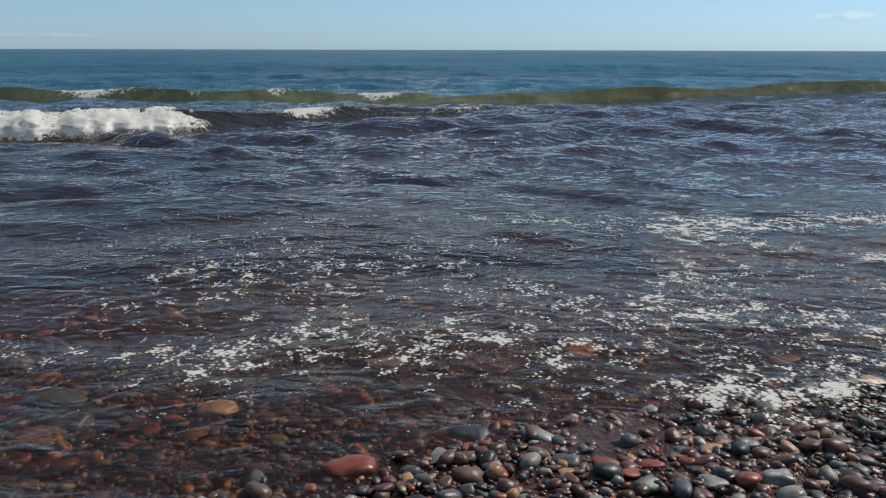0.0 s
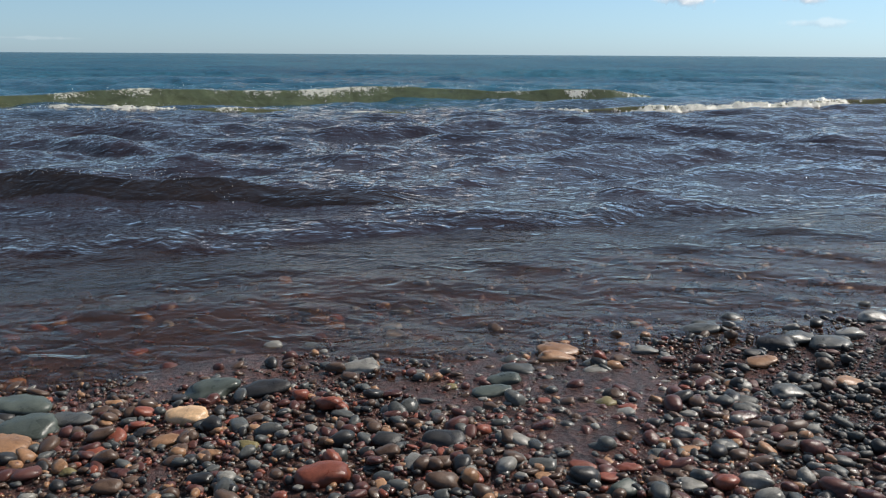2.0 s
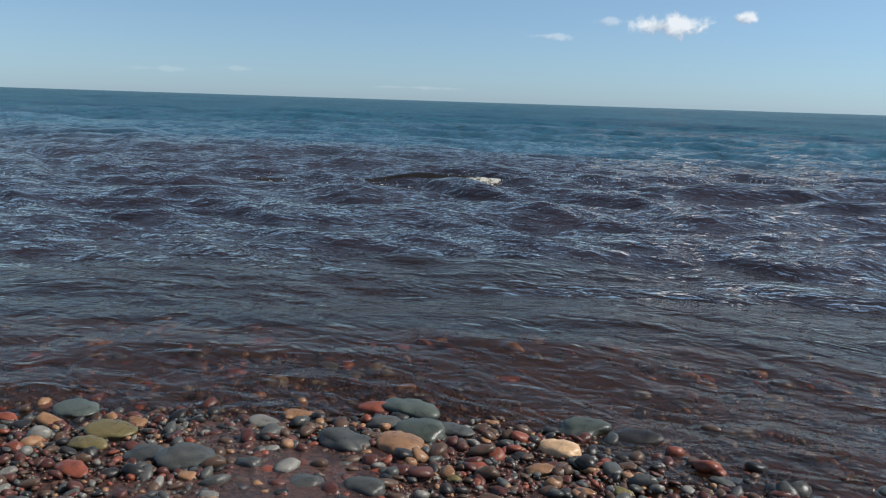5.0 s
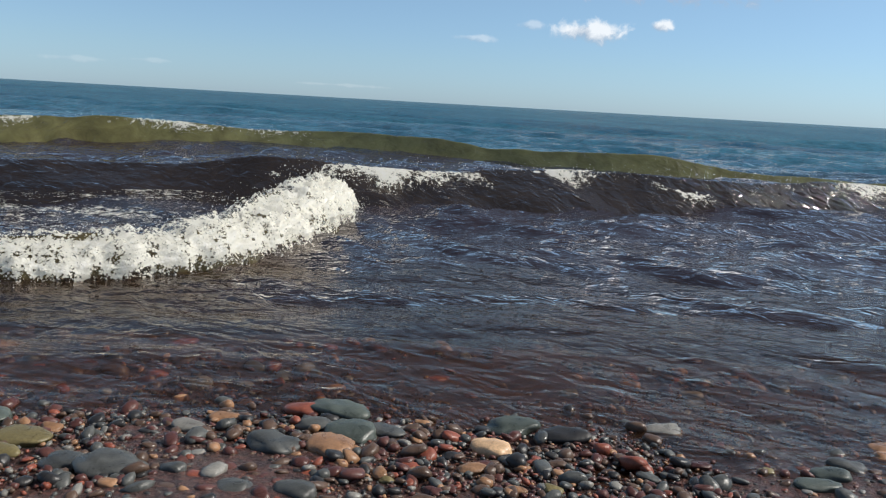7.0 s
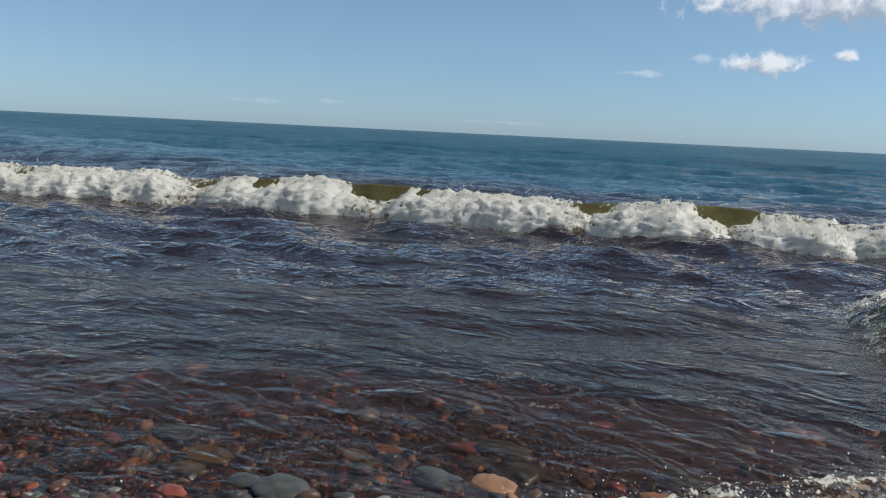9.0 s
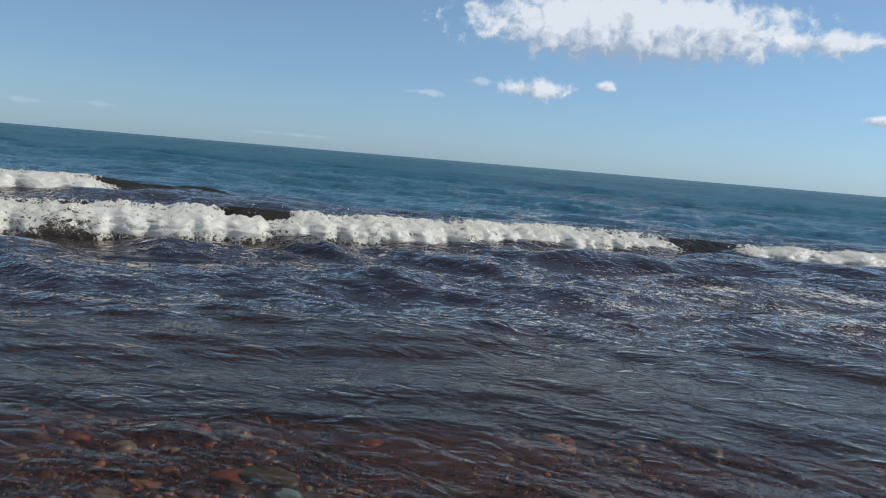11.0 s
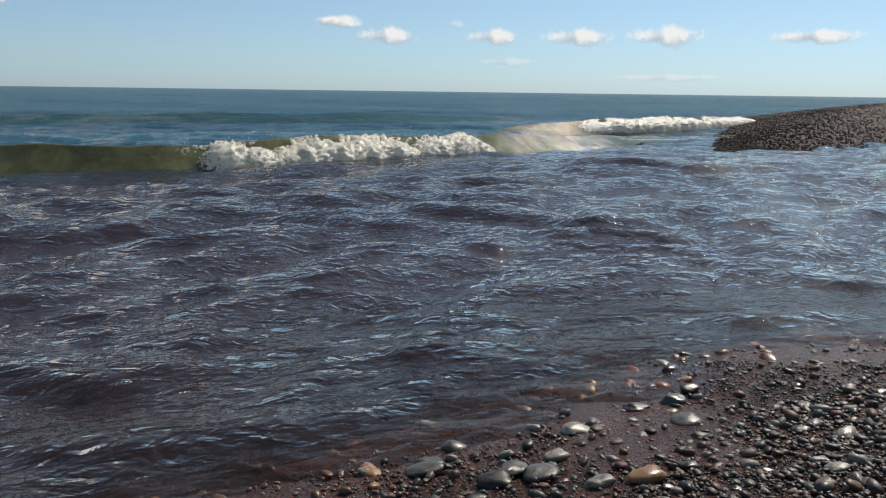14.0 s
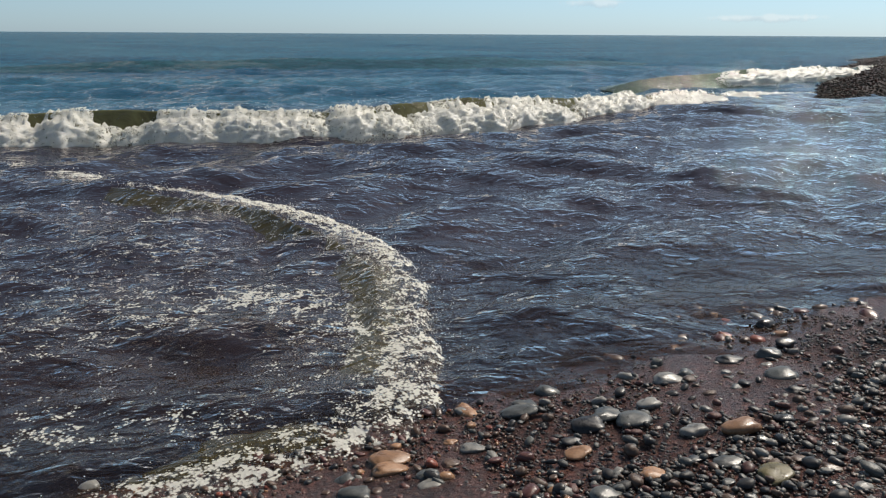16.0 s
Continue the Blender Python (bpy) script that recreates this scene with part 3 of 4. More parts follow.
def foam_crest(path, centre, H, wf, wb, u0, u1, parent, step=0.05, seed=0, cap=False, drops=1.0, name="foam_crest", flecks=False, gaps=1.0, dens=1.0, power=1.35, ends=0.12, trail=1.2):
    """White water along a stretch of a crest: a tumbling front with a ragged foot, froth trailing down the back, clots and droplets."""
    c, nrm, u = resample(path, step)
    total = len(c)
    keep = (u >= u0) & (u <= u1)
    c, nrm, u = c[keep], nrm[keep], u[keep]
    n, m = len(c), 18 if cap else 40
    hs = np.interp(u, np.linspace(0, 1, len(H)), H) * np.clip(np.minimum(u, 1 - u) / ends, 0, 1) ** 0.6
    run_m = np.arange(n) * step
    taper = min(0.3 * n * step, 0.35 + 1.6 * float(np.mean(hs)))
    end = np.clip(np.minimum(run_m, run_m[-1] - run_m) / max(taper, 1e-3), 0, 1)
    verts, faces, cover = [], [], []
    big = float(np.mean(hs))
    f1 = 2.2 / max(0.12, big)
    nz = noise.noise

    def surface(s, h, sway):
        g = max(0.0, 1 - s / wf) ** power if s > 0 else max(0.0, 1 + s / wb) ** 2.2
        return h * g * (1 + 0.09 * sway) - 0.06 - 0.09 * (1 - g) ** 5

    for i in range(0 if flecks else n):
        h, L, x, y = hs[i], run_m[i], c[i, 0], c[i, 1]
        sway, shift = math.sin(u[i] * 31), 0.12 * wf * math.sin(u[i] * 23 + 1.3)
        hump = 0.78 + 0.2 * nz(Vector((L * 0.3 * f1, 7.0, seed))) + 0.08 * nz(Vector((L * 0.9 * f1, 3.0, seed)))
        run = 1.0 + 0.3 * nz(Vector((L * 0.5 * f1, seed, 4.0))) + 0.12 * nz(Vector((L * 0.9 * f1, seed, 9.0)))
        lip = 0.45 * dens + 1.1 * nz(Vector((x * 0.8, y * 0.8, seed))) + 0.6 * nz(Vector((x * 2.7, y * 2.7, seed)))
        thin = gaps * (0.9 * min(0.0, nz(Vector((x * 0.7, y * 0.7, seed + 2.0))) + 0.18 + 0.55 * nz(Vector((x * 2.6, y * 2.6, seed + 6.0)))))
        e = end[i]
        rise = (0.35 + 0.65 * e ** 0.5)
        s_top = 0.16 * wf
        tail = min(0.75 * wb, 0.2 + trail * h)
        for j in range(m):
            q = j / (m - 1)
            if cap:
                s = wf * (0.5 - 1.1 * q)
                z, ny, ns = surface(s, h, sway) + 0.012, 1.0, 0.3
                amp = 0.16 * h * max(0.0, lip)
                cv = 1.3 * lip - 3.2 * abs(q - 0.42) - 1.2 * (1 - e)
            elif q < 0.6:
                a = q / 0.6 * 0.5 * math.pi
                s = s_top + (wf * run * (0.45 + 0.55 * rise) - s_top) * math.cos(a) ** 0.9
                z = -0.03 + (h * hump * rise + 0.03) * math.sin(a) ** 0.8
                ny, ns, amp = math.sin(a), math.cos(a), h * (0.35 + 0.65 * e)
                cv = 1.5 * min(1.0, dens * 1.2) + thin * (0.5 + 0.9 * max(0.0, 0.35 - q) / 0.35) - 0.9 * max(0.0, 0.12 - q) / 0.12 - 1.3 * (1 - e) ** 2
            else:
                t = (q - 0.6) / 0.4
                s = s_top - t * tail
                base, top = surface(s, h, sway) + 0.02, surface(s_top, h, sway) + 0.02
                z = base + (h * hump * rise - top) * (1 - t) ** 2
                ny, ns, amp = 1.0, 0.0, h * (1 - t) ** 1.5
                cv = (1.3 * dens + thin) * (1 - t) ** 2.4 + 0.36 * t - 1.3 * (1 - e) ** 2 - max(0.0, t - 0.7)
            p = Vector((L * f1, s * f1, z * f1 + seed * 7.3))
            d = 0.2 * abs(nz(p * 1.1)) + 0.22 * abs(nz(p * 2.6)) + 0.15 * nz(p * 5.9) + 0.1 * nz(p * 12.0) - 0.08
            d *= amp * 0.62
            s, z = s + d * ns + shift * max(0.0, 1 - abs(s) / wf), z + d * ny
            verts.append((x + nrm[i, 0] * s - centre[0], y + nrm[i, 1] * s - centre[1], z))
            cover.append(cv)
    for i in range(0 if flecks else n - 1):
        for j in range(m - 1):
            a = i * m + j
            faces.append((a, a + m, a + m + 1, a + 1))
    rng = random.Random(seed + 17)

    def clot(x, y, z, r):
        b = len(verts)
        for dx, dy, dz in ((1, 0, 0), (-1, 0, 0), (0, 1, 0), (0, -1, 0), (0, 0, 1), (0, 0, -1)):
            verts.append((x + dx * r * rng.uniform(0.6, 1.6), y + dy * r * rng.uniform(0.8, 1.2), z + dz * r * rng.uniform(0.6, 1.6)))
            cover.append(2.0)
        for t in ((0, 2, 4), (2, 1, 4), (1, 3, 4), (3, 0, 4), (2, 0, 5), (1, 2, 5), (3, 1, 5), (0, 3, 5)):
            faces.append(tuple(b + q for q in t))

    shell = len(verts)
    if shell and not cap and dens > 0.6:                                # clots riding on the roll
        for _ in range(n * 7):
            k = rng.randrange(n) * m + int(rng.triangular(0, m * 0.7, m * 0.35))
            if cover[k] > 0.45:
                clot(*verts[k], rng.uniform(0.004, 0.017) * (0.12 + big))
    for _ in range(int(drops * (u1 - u0) * total * 7)):
        i = rng.randrange(n)
        h = hs[i] * end[i]
        top = rng.random() < 0.55
        s = rng.gauss(0.3 * wf, 0.3 * wf) if top else rng.gauss(1.1 * wf, 0.16 * wf)
        z = h * (0.9 + abs(rng.gauss(0, 0.13))) if top else abs(rng.gauss(0, 0.2)) * h + 0.01
        if cap and not top:
            continue
        x, y = c[i, 0] + nrm[i, 0] * s + rng.gauss(0, 0.05) - centre[0], c[i, 1] + nrm[i, 1] * s + rng.gauss(0, 0.05) - centre[1]
        clot(x, y, z, rng.uniform(0.0012, 0.0042) * (0.6 + big * 1.4))
    return tagged(set_cover(mesh_object(name, verts, faces, M_FOAM, parent), cover), kind="stuff")


def foam_lace(centre, x0, x1, y0, y1, density, seed, cell=0.06, mask=None, parent=None, z=0.065, name="foam_lace"):
    """A film of foam left on the surface, thick in some places and nearly gone in others."""
    xs, ys = np.arange(x0, x1, cell), np.arange(y0, y1, cell)
    verts, cover = [], []
    for y in ys:
        for x in xs:
            w = 1.0 if mask is None else mask(x, y)
            edge = min(1.0, (x - x0) / 0.4, (x1 - x) / 0.4, (y - y0) / 0.4, (y1 - y) / 0.4)
            p = Vector((x * 0.9, y * 1.7, seed * 3.1))
            patch = noise.fractal(p, 0.8, 2.0, 3)
            cover.append(-1.0 if w <= 0 else density * w * (0.2 + 0.55 * patch) * max(0.0, edge) + 0.05 - 0.3 * (1 - edge))
            verts.append((x - centre[0], y - centre[1], z + 0.012 * noise.noise(Vector((x * 3, y * 3, seed)))))
    return set_cover(mesh_object(name, verts, grid_faces(len(ys), len(xs)), M_FOAM, parent), cover)


MOVES = []                                               # (object, rows), keyed in motions()


def build_wave(label, path, H, wf, wb, mat, rows, foam=(), step=0.09, fstep=0.046, power=1.35, seed=0, ends=0.12, drops=1.0, cap=False, flecks=False, gaps=1.0, dens=1.0, caps=(), trail=1.2):
    """A wave as one thing: a swell with stretches of breaking foam that well up as it breaks.
    rows: (t, dx, dy, dz, tilt along the crest) from the place of path; foam: (u0, u1, time it breaks)."""
    c = np.mean(np.array(path), axis=0)
    top = new("wave")
    tagged(top, label, "wave", group="waves coming ashore")
    top.location = (c[0], c[1], 0)
    if mat is not None:
        wave_body(path, c, H, wf, wb, mat, top, step, power=power, ends=ends)
    for k, (u0, u1, on, *off) in enumerate(foam):
        f = foam_crest(path, c, H, wf, wb, max(0.0, u0 - 0.012), min(1.0, u1 + 0.012), top, fstep, seed + 3 * k, cap, drops, flecks=flecks, gaps=gaps, dens=dens, power=power, ends=ends, trail=trail)
        down = -(max(H) * 1.5 + 0.1)
        if on > 0.05:
            MOVES.append((f, [(0.0, 0, 0, down), (max(0.01, on - 0.35), 0, 0, down), (on, 0, 0, -0.1 * max(H)), (on + 0.35, 0, 0, 0), (16.0, 0, 0, 0)]))
        elif off:                                        # foam that dies away before its wave does
            MOVES.append((f, [(0.0, 0, 0, 0), (off[0], 0, 0, 0), (off[0] + 0.7, 0, 0, -0.55 * max(H)), (off[0] + 1.4, 0, 0, down), (16.0, 0, 0, down)]))
    for k, (u0, u1) in enumerate(caps):                  # thin torn lips of froth on the crest
        foam_crest(path, c, H, wf, wb, u0, u1, top, fstep, seed + 41 + k, True, 0.5, gaps=gaps, power=power, ends=ends)
    full = [(t, c[0] + dx, c[1] + dy, dz, *tilt) for t, dx, dy, dz, *tilt in rows]
    if full[0][0] > 0:
        full.insert(0, (0.0, *full[0][1:]))
    if full[-1][0] < 16:
        full.append((16.0, *full[-1][1:]))
    MOVES.append((top, full))
    return top, c


# first row of breakers, already broken at the start
build_wave("dark peaty wave with a broken white crest", [(-10, 10.2), (-7, 10.6), (-5.0, 11.0), (-3.2, 12.0), (-0.5, 13.4), (2.6, 15.0)], [0.36, 0.36, 0.33, 0.28, 0.22, 0.12], 0.6, 2.2, M_BROWN,
           [(0, 0, 0, 0), (0.6, 0.3, -0.9, -0.14), (1.3, 0.5, -2.0, -0.6)], [(0.0, 0.5, 0.0)], seed=1, gaps=1.3, caps=[(0.3, 0.97)])
build_wave("olive wave breaking white far from shore", [(-12, 14.2), (-8, 14.6), (-5, 15.0), (-2, 15.7), (1.5, 16.4)], [0.4, 0.45, 0.42, 0.35, 0.2], 0.6, 2.6, M_OLIVE,
           [(0, 0, 1.6, -0.04), (0.5, 0, 0.8, 0), (1.0, 0, 0.1, 0), (1.5, 0, -0.5, -0.03), (2.0, 0, -0.8, -0.2), (2.6, 0, -1.0, -0.6)], [(0.0, 0.36, 0.6), (0.36, 0.62, 1.0)], seed=5, caps=[(0.05, 0.95)])
build_wave("green breaker bursting into white foam", [(-1, 15.0), (2, 15.1), (5, 15.2), (9, 15.4), (14, 15.6), (20, 16)], [0.3, 0.35, 0.5, 0.6, 0.55, 0.4], 0.65, 2.8, M_OLIVE,
           [(0, 0, 1.9, 0), (1.0, 0, 1.1, -0.06), (1.5, 0, 0.1, -0.15), (2.0, 0, -0.1, -0.2), (2.6, 0, -0.2, -0.27), (3.3, 0, -0.3, -0.7)], [(0.48, 0.66, 0.6), (0.66, 0.95, 0.25), (0.22, 0.48, 1.0), (0.03, 0.22, 1.35)], seed=9, caps=[(0.45, 0.95)])
# second breaker
build_wave("long olive breaker curling over in white foam", [(-16, 7.0), (-12, 9.2), (-9.9, 10.4), (-6.7, 12.3), (-4.3, 13.6), (-1.2, 14.6), (2.2, 14.9), (7, 15.2)], [0.5, 0.52, 0.52, 0.5, 0.5, 0.48, 0.42, 0.3], 0.65, 3.0, M_OLIVE,
           [(0.8, 1.5, 8.5, -0.5), (1.5, 1.0, 6.2, -0.18), (2.5, 0.8, 2.9, -0.06), (3.0, 0.3, 1.6, 0), (3.5, 0, 0, 0), (3.7, 0, -0.5, 0), (4.5, 0, -2.4, -0.25), (5.6, 0, -4.0, -0.8)],
           [(0.0, 0.36, 2.7), (0.36, 0.56, 3.1), (0.56, 0.64, 3.4), (0.64, 0.7, 3.75), (0.82, 0.93, 2.3)], seed=14, caps=[(0.35, 0.95)])
# river ridge just off the beach
build_wave("low dark ridge of river water with a few flecks of foam", [(-5.5, 5.9), (-3.0, 6.1), (-1.6, 6.0), (-0.4, 5.9), (0.8, 5.9)], [0.22, 0.24, 0.2, 0.16, 0.08], 0.45, 1.1, M_BROWN,
           [(0, 0.6, -1.2, -0.08), (0.7, 0.3, -0.6, -0.06), (1.5, 0, 0, -0.03), (2.2, -0.3, 0.4, 0.02), (2.7, -0.6, 0.3, 0.0), (3.2, -0.6, -0.4, -0.4)], [(0.1, 0.7, 1.3)], cap=True, fstep=0.03, drops=0.45, seed=31, flecks=True)
# first surge on the shore
S1, S1C = build_wave("white surge of foam running diagonally up the beach", [(-3.6, 1.2), (-2.9, 1.55), (-2.2, 2.15), (-1.75, 2.75), (-1.5, 3.6), (-1.45, 4.6), (-1.75, 5.3)], [0.1, 0.13, 0.15, 0.18, 0.24, 0.3, 0.28], 0.28, 0.9, M_SURGE,
                     [(2.4, -2.4, 2.6, -0.5), (2.75, -1.7, 1.8, -0.03), (3.0, -1.0, 1.15, 0), (3.2, -0.6, 0.75, 0), (3.5, 0, 0, 0), (3.7, 0.2, -0.25, 0), (4.2, 0.5, -0.55, -0.02), (4.7, 0.6, -0.3, -0.55), (5.0, 0.6, 0.0, -0.6)],
                     [(0.0, 0.93, 0.0)], step=0.06, fstep=0.022, seed=40, drops=1.2, dens=0.62, gaps=1.3)
# dark stalled breaker
build_wave("steep dark brown wave with a thin white lip", [(-8, 6.2), (-5.5, 8.2), (-2, 10.2), (2, 12.5), (7, 14.0)], [0.36, 0.42, 0.42, 0.38, 0.3], 0.8, 2.2, M_BROWN,
           [(4.6, -0.2, 2.2, -0.6), (5.4, 0, 0.6, -0.05), (6.0, 0, 0, 0), (7.0, 0.2, -1.2, 0), (7.3, 0.25, -1.6, -0.24), (7.6, 0.3, -2.0, -0.5), (8.3, 0.3, -2.8, -0.7)], [(0.22, 0.95, 0.0)], cap=True, seed=50, drops=1.0, gaps=1.5, dens=2.0)
build_wave("olive wave rearing up and breaking", [(-16, 6.5), (-11.5, 9.0), (-9, 10.3), (-5.5, 11.2), (-2.3, 11.9), (2, 12.8), (6, 13.4)], [0.36, 0.42, 0.48, 0.5, 0.48, 0.34, 0.2], 0.6, 2.8, M_OLIVE,
           [(5.2, 1.5, 5.5, -0.6), (6.0, 1.3, 4.2, -0.2, 1.4), (7.0, 0.9, 2.7, -0.04, 1.2), (7.5, 0.4, 1.2, 0, 0.5), (8.0, 0, 0, 0), (8.2, 0, -0.5, 0), (9.0, 0, -2.4, -0.1), (9.7, 0, -4.0, -0.7)],
           [(0.37, 0.48, 7.65), (0.48, 0.6, 7.8), (0.6, 0.66, 8.05), (0.66, 0.85, 8.5), (0.0, 0.37, 8.6)], seed=60, caps=[(0.02, 0.42)])
# second surge, in two lobes
S2, S2C = build_wave("thick white surge of foam rolling along the beach", [(-4.2, 0.3), (-3.2, 0.9), (-2.5, 1.4), (-1.9, 1.85), (-1.35, 2.3), (-0.95, 2.75), (-0.7, 3.3), (-0.75, 4.2), (-0.95, 5.4), (-1.5, 6.4)], [0.16, 0.17, 0.18, 0.2, 0.22, 0.25, 0.32, 0.4, 0.38, 0.25], 0.34, 1.1, M_SURGE,
                     [(4.9, -7.0, 1.8, -0.6), (5.6, -5.5, 1.2, -0.02), (6.2, -4.25, 1.2, 0), (6.6, -3.35, 1.15, 0), (7.0, -2.4, 1.1, 0.02), (7.2, -1.95, 1.0, 0.02), (7.5, -1.2, 0.7, 0), (8.0, -0.12, 0.04, 0), (8.3, 0.4, -0.2, 0), (9.0, 1.0, 0.1, -0.1), (9.8, 1.2, 0.8, -0.6)],
                     [(0.0, 0.97, 0.0)], step=0.06, fstep=0.024, seed=70, drops=1.4, dens=0.64, trail=1.6, gaps=1.4)
# third row
build_wave("long broken wave of yellowish-white foam", [(-12, 4.8), (-9, 6.0), (-6.6, 7.2), (-3.9, 9.6), (-0.4, 12.3), (3.5, 13.3), (9, 14.2), (15, 15.6)], [0.36, 0.36, 0.36, 0.32, 0.27, 0.34, 0.46, 0.42], 0.6, 2.0, M_BROWN,
           [(8.9, 0, 2.6, -0.6), (9.8, 0, 0.7, 0), (10.5, 0, 0.0, 0), (11.0, 0, 0.2, -0.02), (11.6, 0, 0.6, -0.04), (12.5, 0, 0.9, -0.05), (13.0, 0, 0.9, -0.17), (13.6, 0, 0.8, -0.6)], [(0.0, 0.29, 0.0, 10.9), (0.29, 0.49, 0.0, 11.0), (0.53, 0.76, 0.0, 11.9), (0.72, 1.0, 0.0)], seed=80, gaps=1.6, caps=[(0.2, 0.62)])
build_wave("small wave with a frothy crest behind the breakers", [(-15, 8.5), (-11, 11.0), (-9, 12.8), (-7, 14.0)], [0.36, 0.4, 0.36, 0.2], 0.6, 2.0, M_BROWN,
           [(9.5, 0, 1.5, -0.6), (10.2, 0, 0.5, 0), (11.0, 0.2, 0, 0), (11.6, 0.3, -0.6, -0.4), (12.0, 0.3, -0.8, -0.7)], [(0.0, 0.72, 0.0)], seed=90)
# last breaker
build_wave("olive breaker tumbling into a long bank of white foam", [(-9, 12.9), (-6, 13.0), (-2.8, 12.95), (1.5, 12.45), (4.3, 13.05), (8.3, 14.7), (13, 17.2), (19, 21)], [0.46, 0.54, 0.6, 0.62, 0.6, 0.42, 0.24, 0.15], 0.75, 3.2, M_OLIVE,
           [(10.9, 1.4, 14.0, -0.8), (11.6, 1.2, 11.5, -0.33), (12.5, 0.8, 8.0, -0.16, -0.3), (13.2, 0.3, 6.0, -0.1, -0.4), (13.7, 0, 4.6, -0.05, -0.3), (14.5, 0, 2.9, 0, -0.3), (15.5, 0, 0.7, -0.03), (16.0, 0, 0, -0.08)],
           [(0.395, 0.52, 12.9), (0.52, 0.6, 13.9), (0.6, 0.72, 14.3), (0.36, 0.395, 13.9), (0.26, 0.36, 14.9), (0.0, 0.26, 15.3), (0.72, 0.96, 14.7)], seed=100, gaps=0.9, ends=0.22, caps=[(0.3, 0.62)])
build_wave("white breaker running along the outside of the spit", [(13, 27.0), (17, 27.5), (21, 28.0), (26, 30), (33, 34)], [0.4, 0.55, 0.6, 0.5, 0.4], 0.8, 3.0, M_OLIVE,
           [(11.8, 2, 5.5, -0.7), (12.8, 1, 3.0, 0), (13.5, 0.5, 1.6, 0), (14.5, 0, 0, 0), (15.2, -0.3, -1.8, 0), (16.0, -0.5, -3.2, -0.1)], [(0.2, 0.6, 12.9), (0.6, 1.0, 12.6)], step=0.15, fstep=0.1, seed=120)
build_wave("smooth teal swell out on the lake", [(-14, 37), (0, 38), (12, 37), (26, 40)], [0.3, 0.5, 0.55, 0.4], 3.5, 6.0, M_TEAL,
           [(12.0, 0, 5, -0.7), (14.0, 0, 2.5, -0.05), (16.0, 0, 0, 0)], step=0.3, power=1.4, seed=130, ends=0.3)
# third surge
S3, S3C = build_wave("thin lacy surge of foam spreading over dark sand", [(-1.4, 2.75), (-0.5, 2.9), (0.3, 3.1), (0.72, 3.4), (0.8, 3.9), (0.95, 4.6), (1.1, 5.4), (0.9, 6.4), (0.3, 7.4), (-0.8, 8.6), (-2.2, 10.6), (-4, 12)], [0.02, 0.03, 0.06, 0.1, 0.12, 0.15, 0.15, 0.12, 0.1, 0.09, 0.1, 0.1], 0.36, 0.5, M_SURGE,
                     [(13.8, -3.3, 1.0, -0.4), (14.2, -2.6, 0.95, -0.02), (14.5, -1.95, 0.9, 0), (14.8, -1.4, 0.5, 0), (15.4, -0.8, 0.15, 0), (16.0, -0.1, 0, 0)],
                     [(0.0, 0.9, 0.0)], step=0.06, fstep=0.024, seed=140, drops=1.2, gaps=1.4, dens=0.38)


# ---------------------------------------------------------------- lace of foam on the water
def lace_thing(label, x0, x1, y0, y1, density, seed, rows, mask=None, **kw):
    c = ((x0 + x1) / 2, (y0 + y1) / 2)
    ob = foam_lace(c, x0, x1, y0, y1, density, seed, mask=mask, name="foam_patch", **kw)
    tagged(ob, label, "foam", group="drifting foam", kind="stuff")
    full = [(t, c[0] + dx, c[1] + dy, dz) for t, dx, dy, dz in rows]
    if full[0][0] > 0:
        full.insert(0, (0.0, *full[0][1:]))
    if full[-1][0] < 16:
        full.append((16.0, *full[-1][1:]))
    MOVES.append((ob, full))


lace_thing("scattered lace of bubbles over wet shingle", -2.2, 3.9, 1.7, 4.9, 1.05, 2, [(0, 0, 0, 0.10), (0.5, 0.05, 0.1, 0.045), (0.9, 0.1, 0.2, -0.3)], mask=lambda x, y: 0.9 + 0.6 * max(0, x - 0.3) if x > 0.2 or y < 3.6 else 0.4)
lace_thing("streaks of white foam behind the surge", -5.5, -1.4, 2.4, 6.4, 0.8, 6, [(2.6, -1.8, 1.6, -0.4), (2.9, -1.2, 1.2, 0.02), (3.5, 0, 0, 0.02), (3.7, 0.2, -0.2, 0.02), (4.5, 0.3, -0.2, 0.0), (5.0, 0.3, 0, -0.3)], mask=lambda x, y: 1.0 if y > 2.2 + (-1.6 - x) * 0.2 and x < -1.6 - 0.35 * max(0, 3.5 - y) else 0)
lace_thing("streaks of white foam behind the surge", -6.0, -0.8, 1.5, 6.6, 1.6, 8, [(5.2, -6.0, 1.3, -0.4), (6.0, -4.6, 1.2, 0.02), (7.0, -2.4, 1.1, 0.02), (7.5, -1.2, 0.7, 0.03), (8.0, 0, 0, 0.03), (8.6, 0.4, 0, 0.03), (9.6, 0.8, 0.3, -0.4)], mask=lambda x, y: max(0.25, 1.2 + 0.28 * (x + 0.8)) if y > 1.9 - 0.9 * (x + 1.6) else 0)
lace_thing("drifting foam flecks on river water", -1.0, 5.5, 6.0, 9.5, 1.15, 12, [(8.5, -0.5, 0.6, -0.3), (9.5, -0.3, 0.4, 0.03), (10.5, 0, 0, 0.04), (11.3, 0.3, -0.3, 0.02), (12.0, 0.5, -0.5, -0.2)])
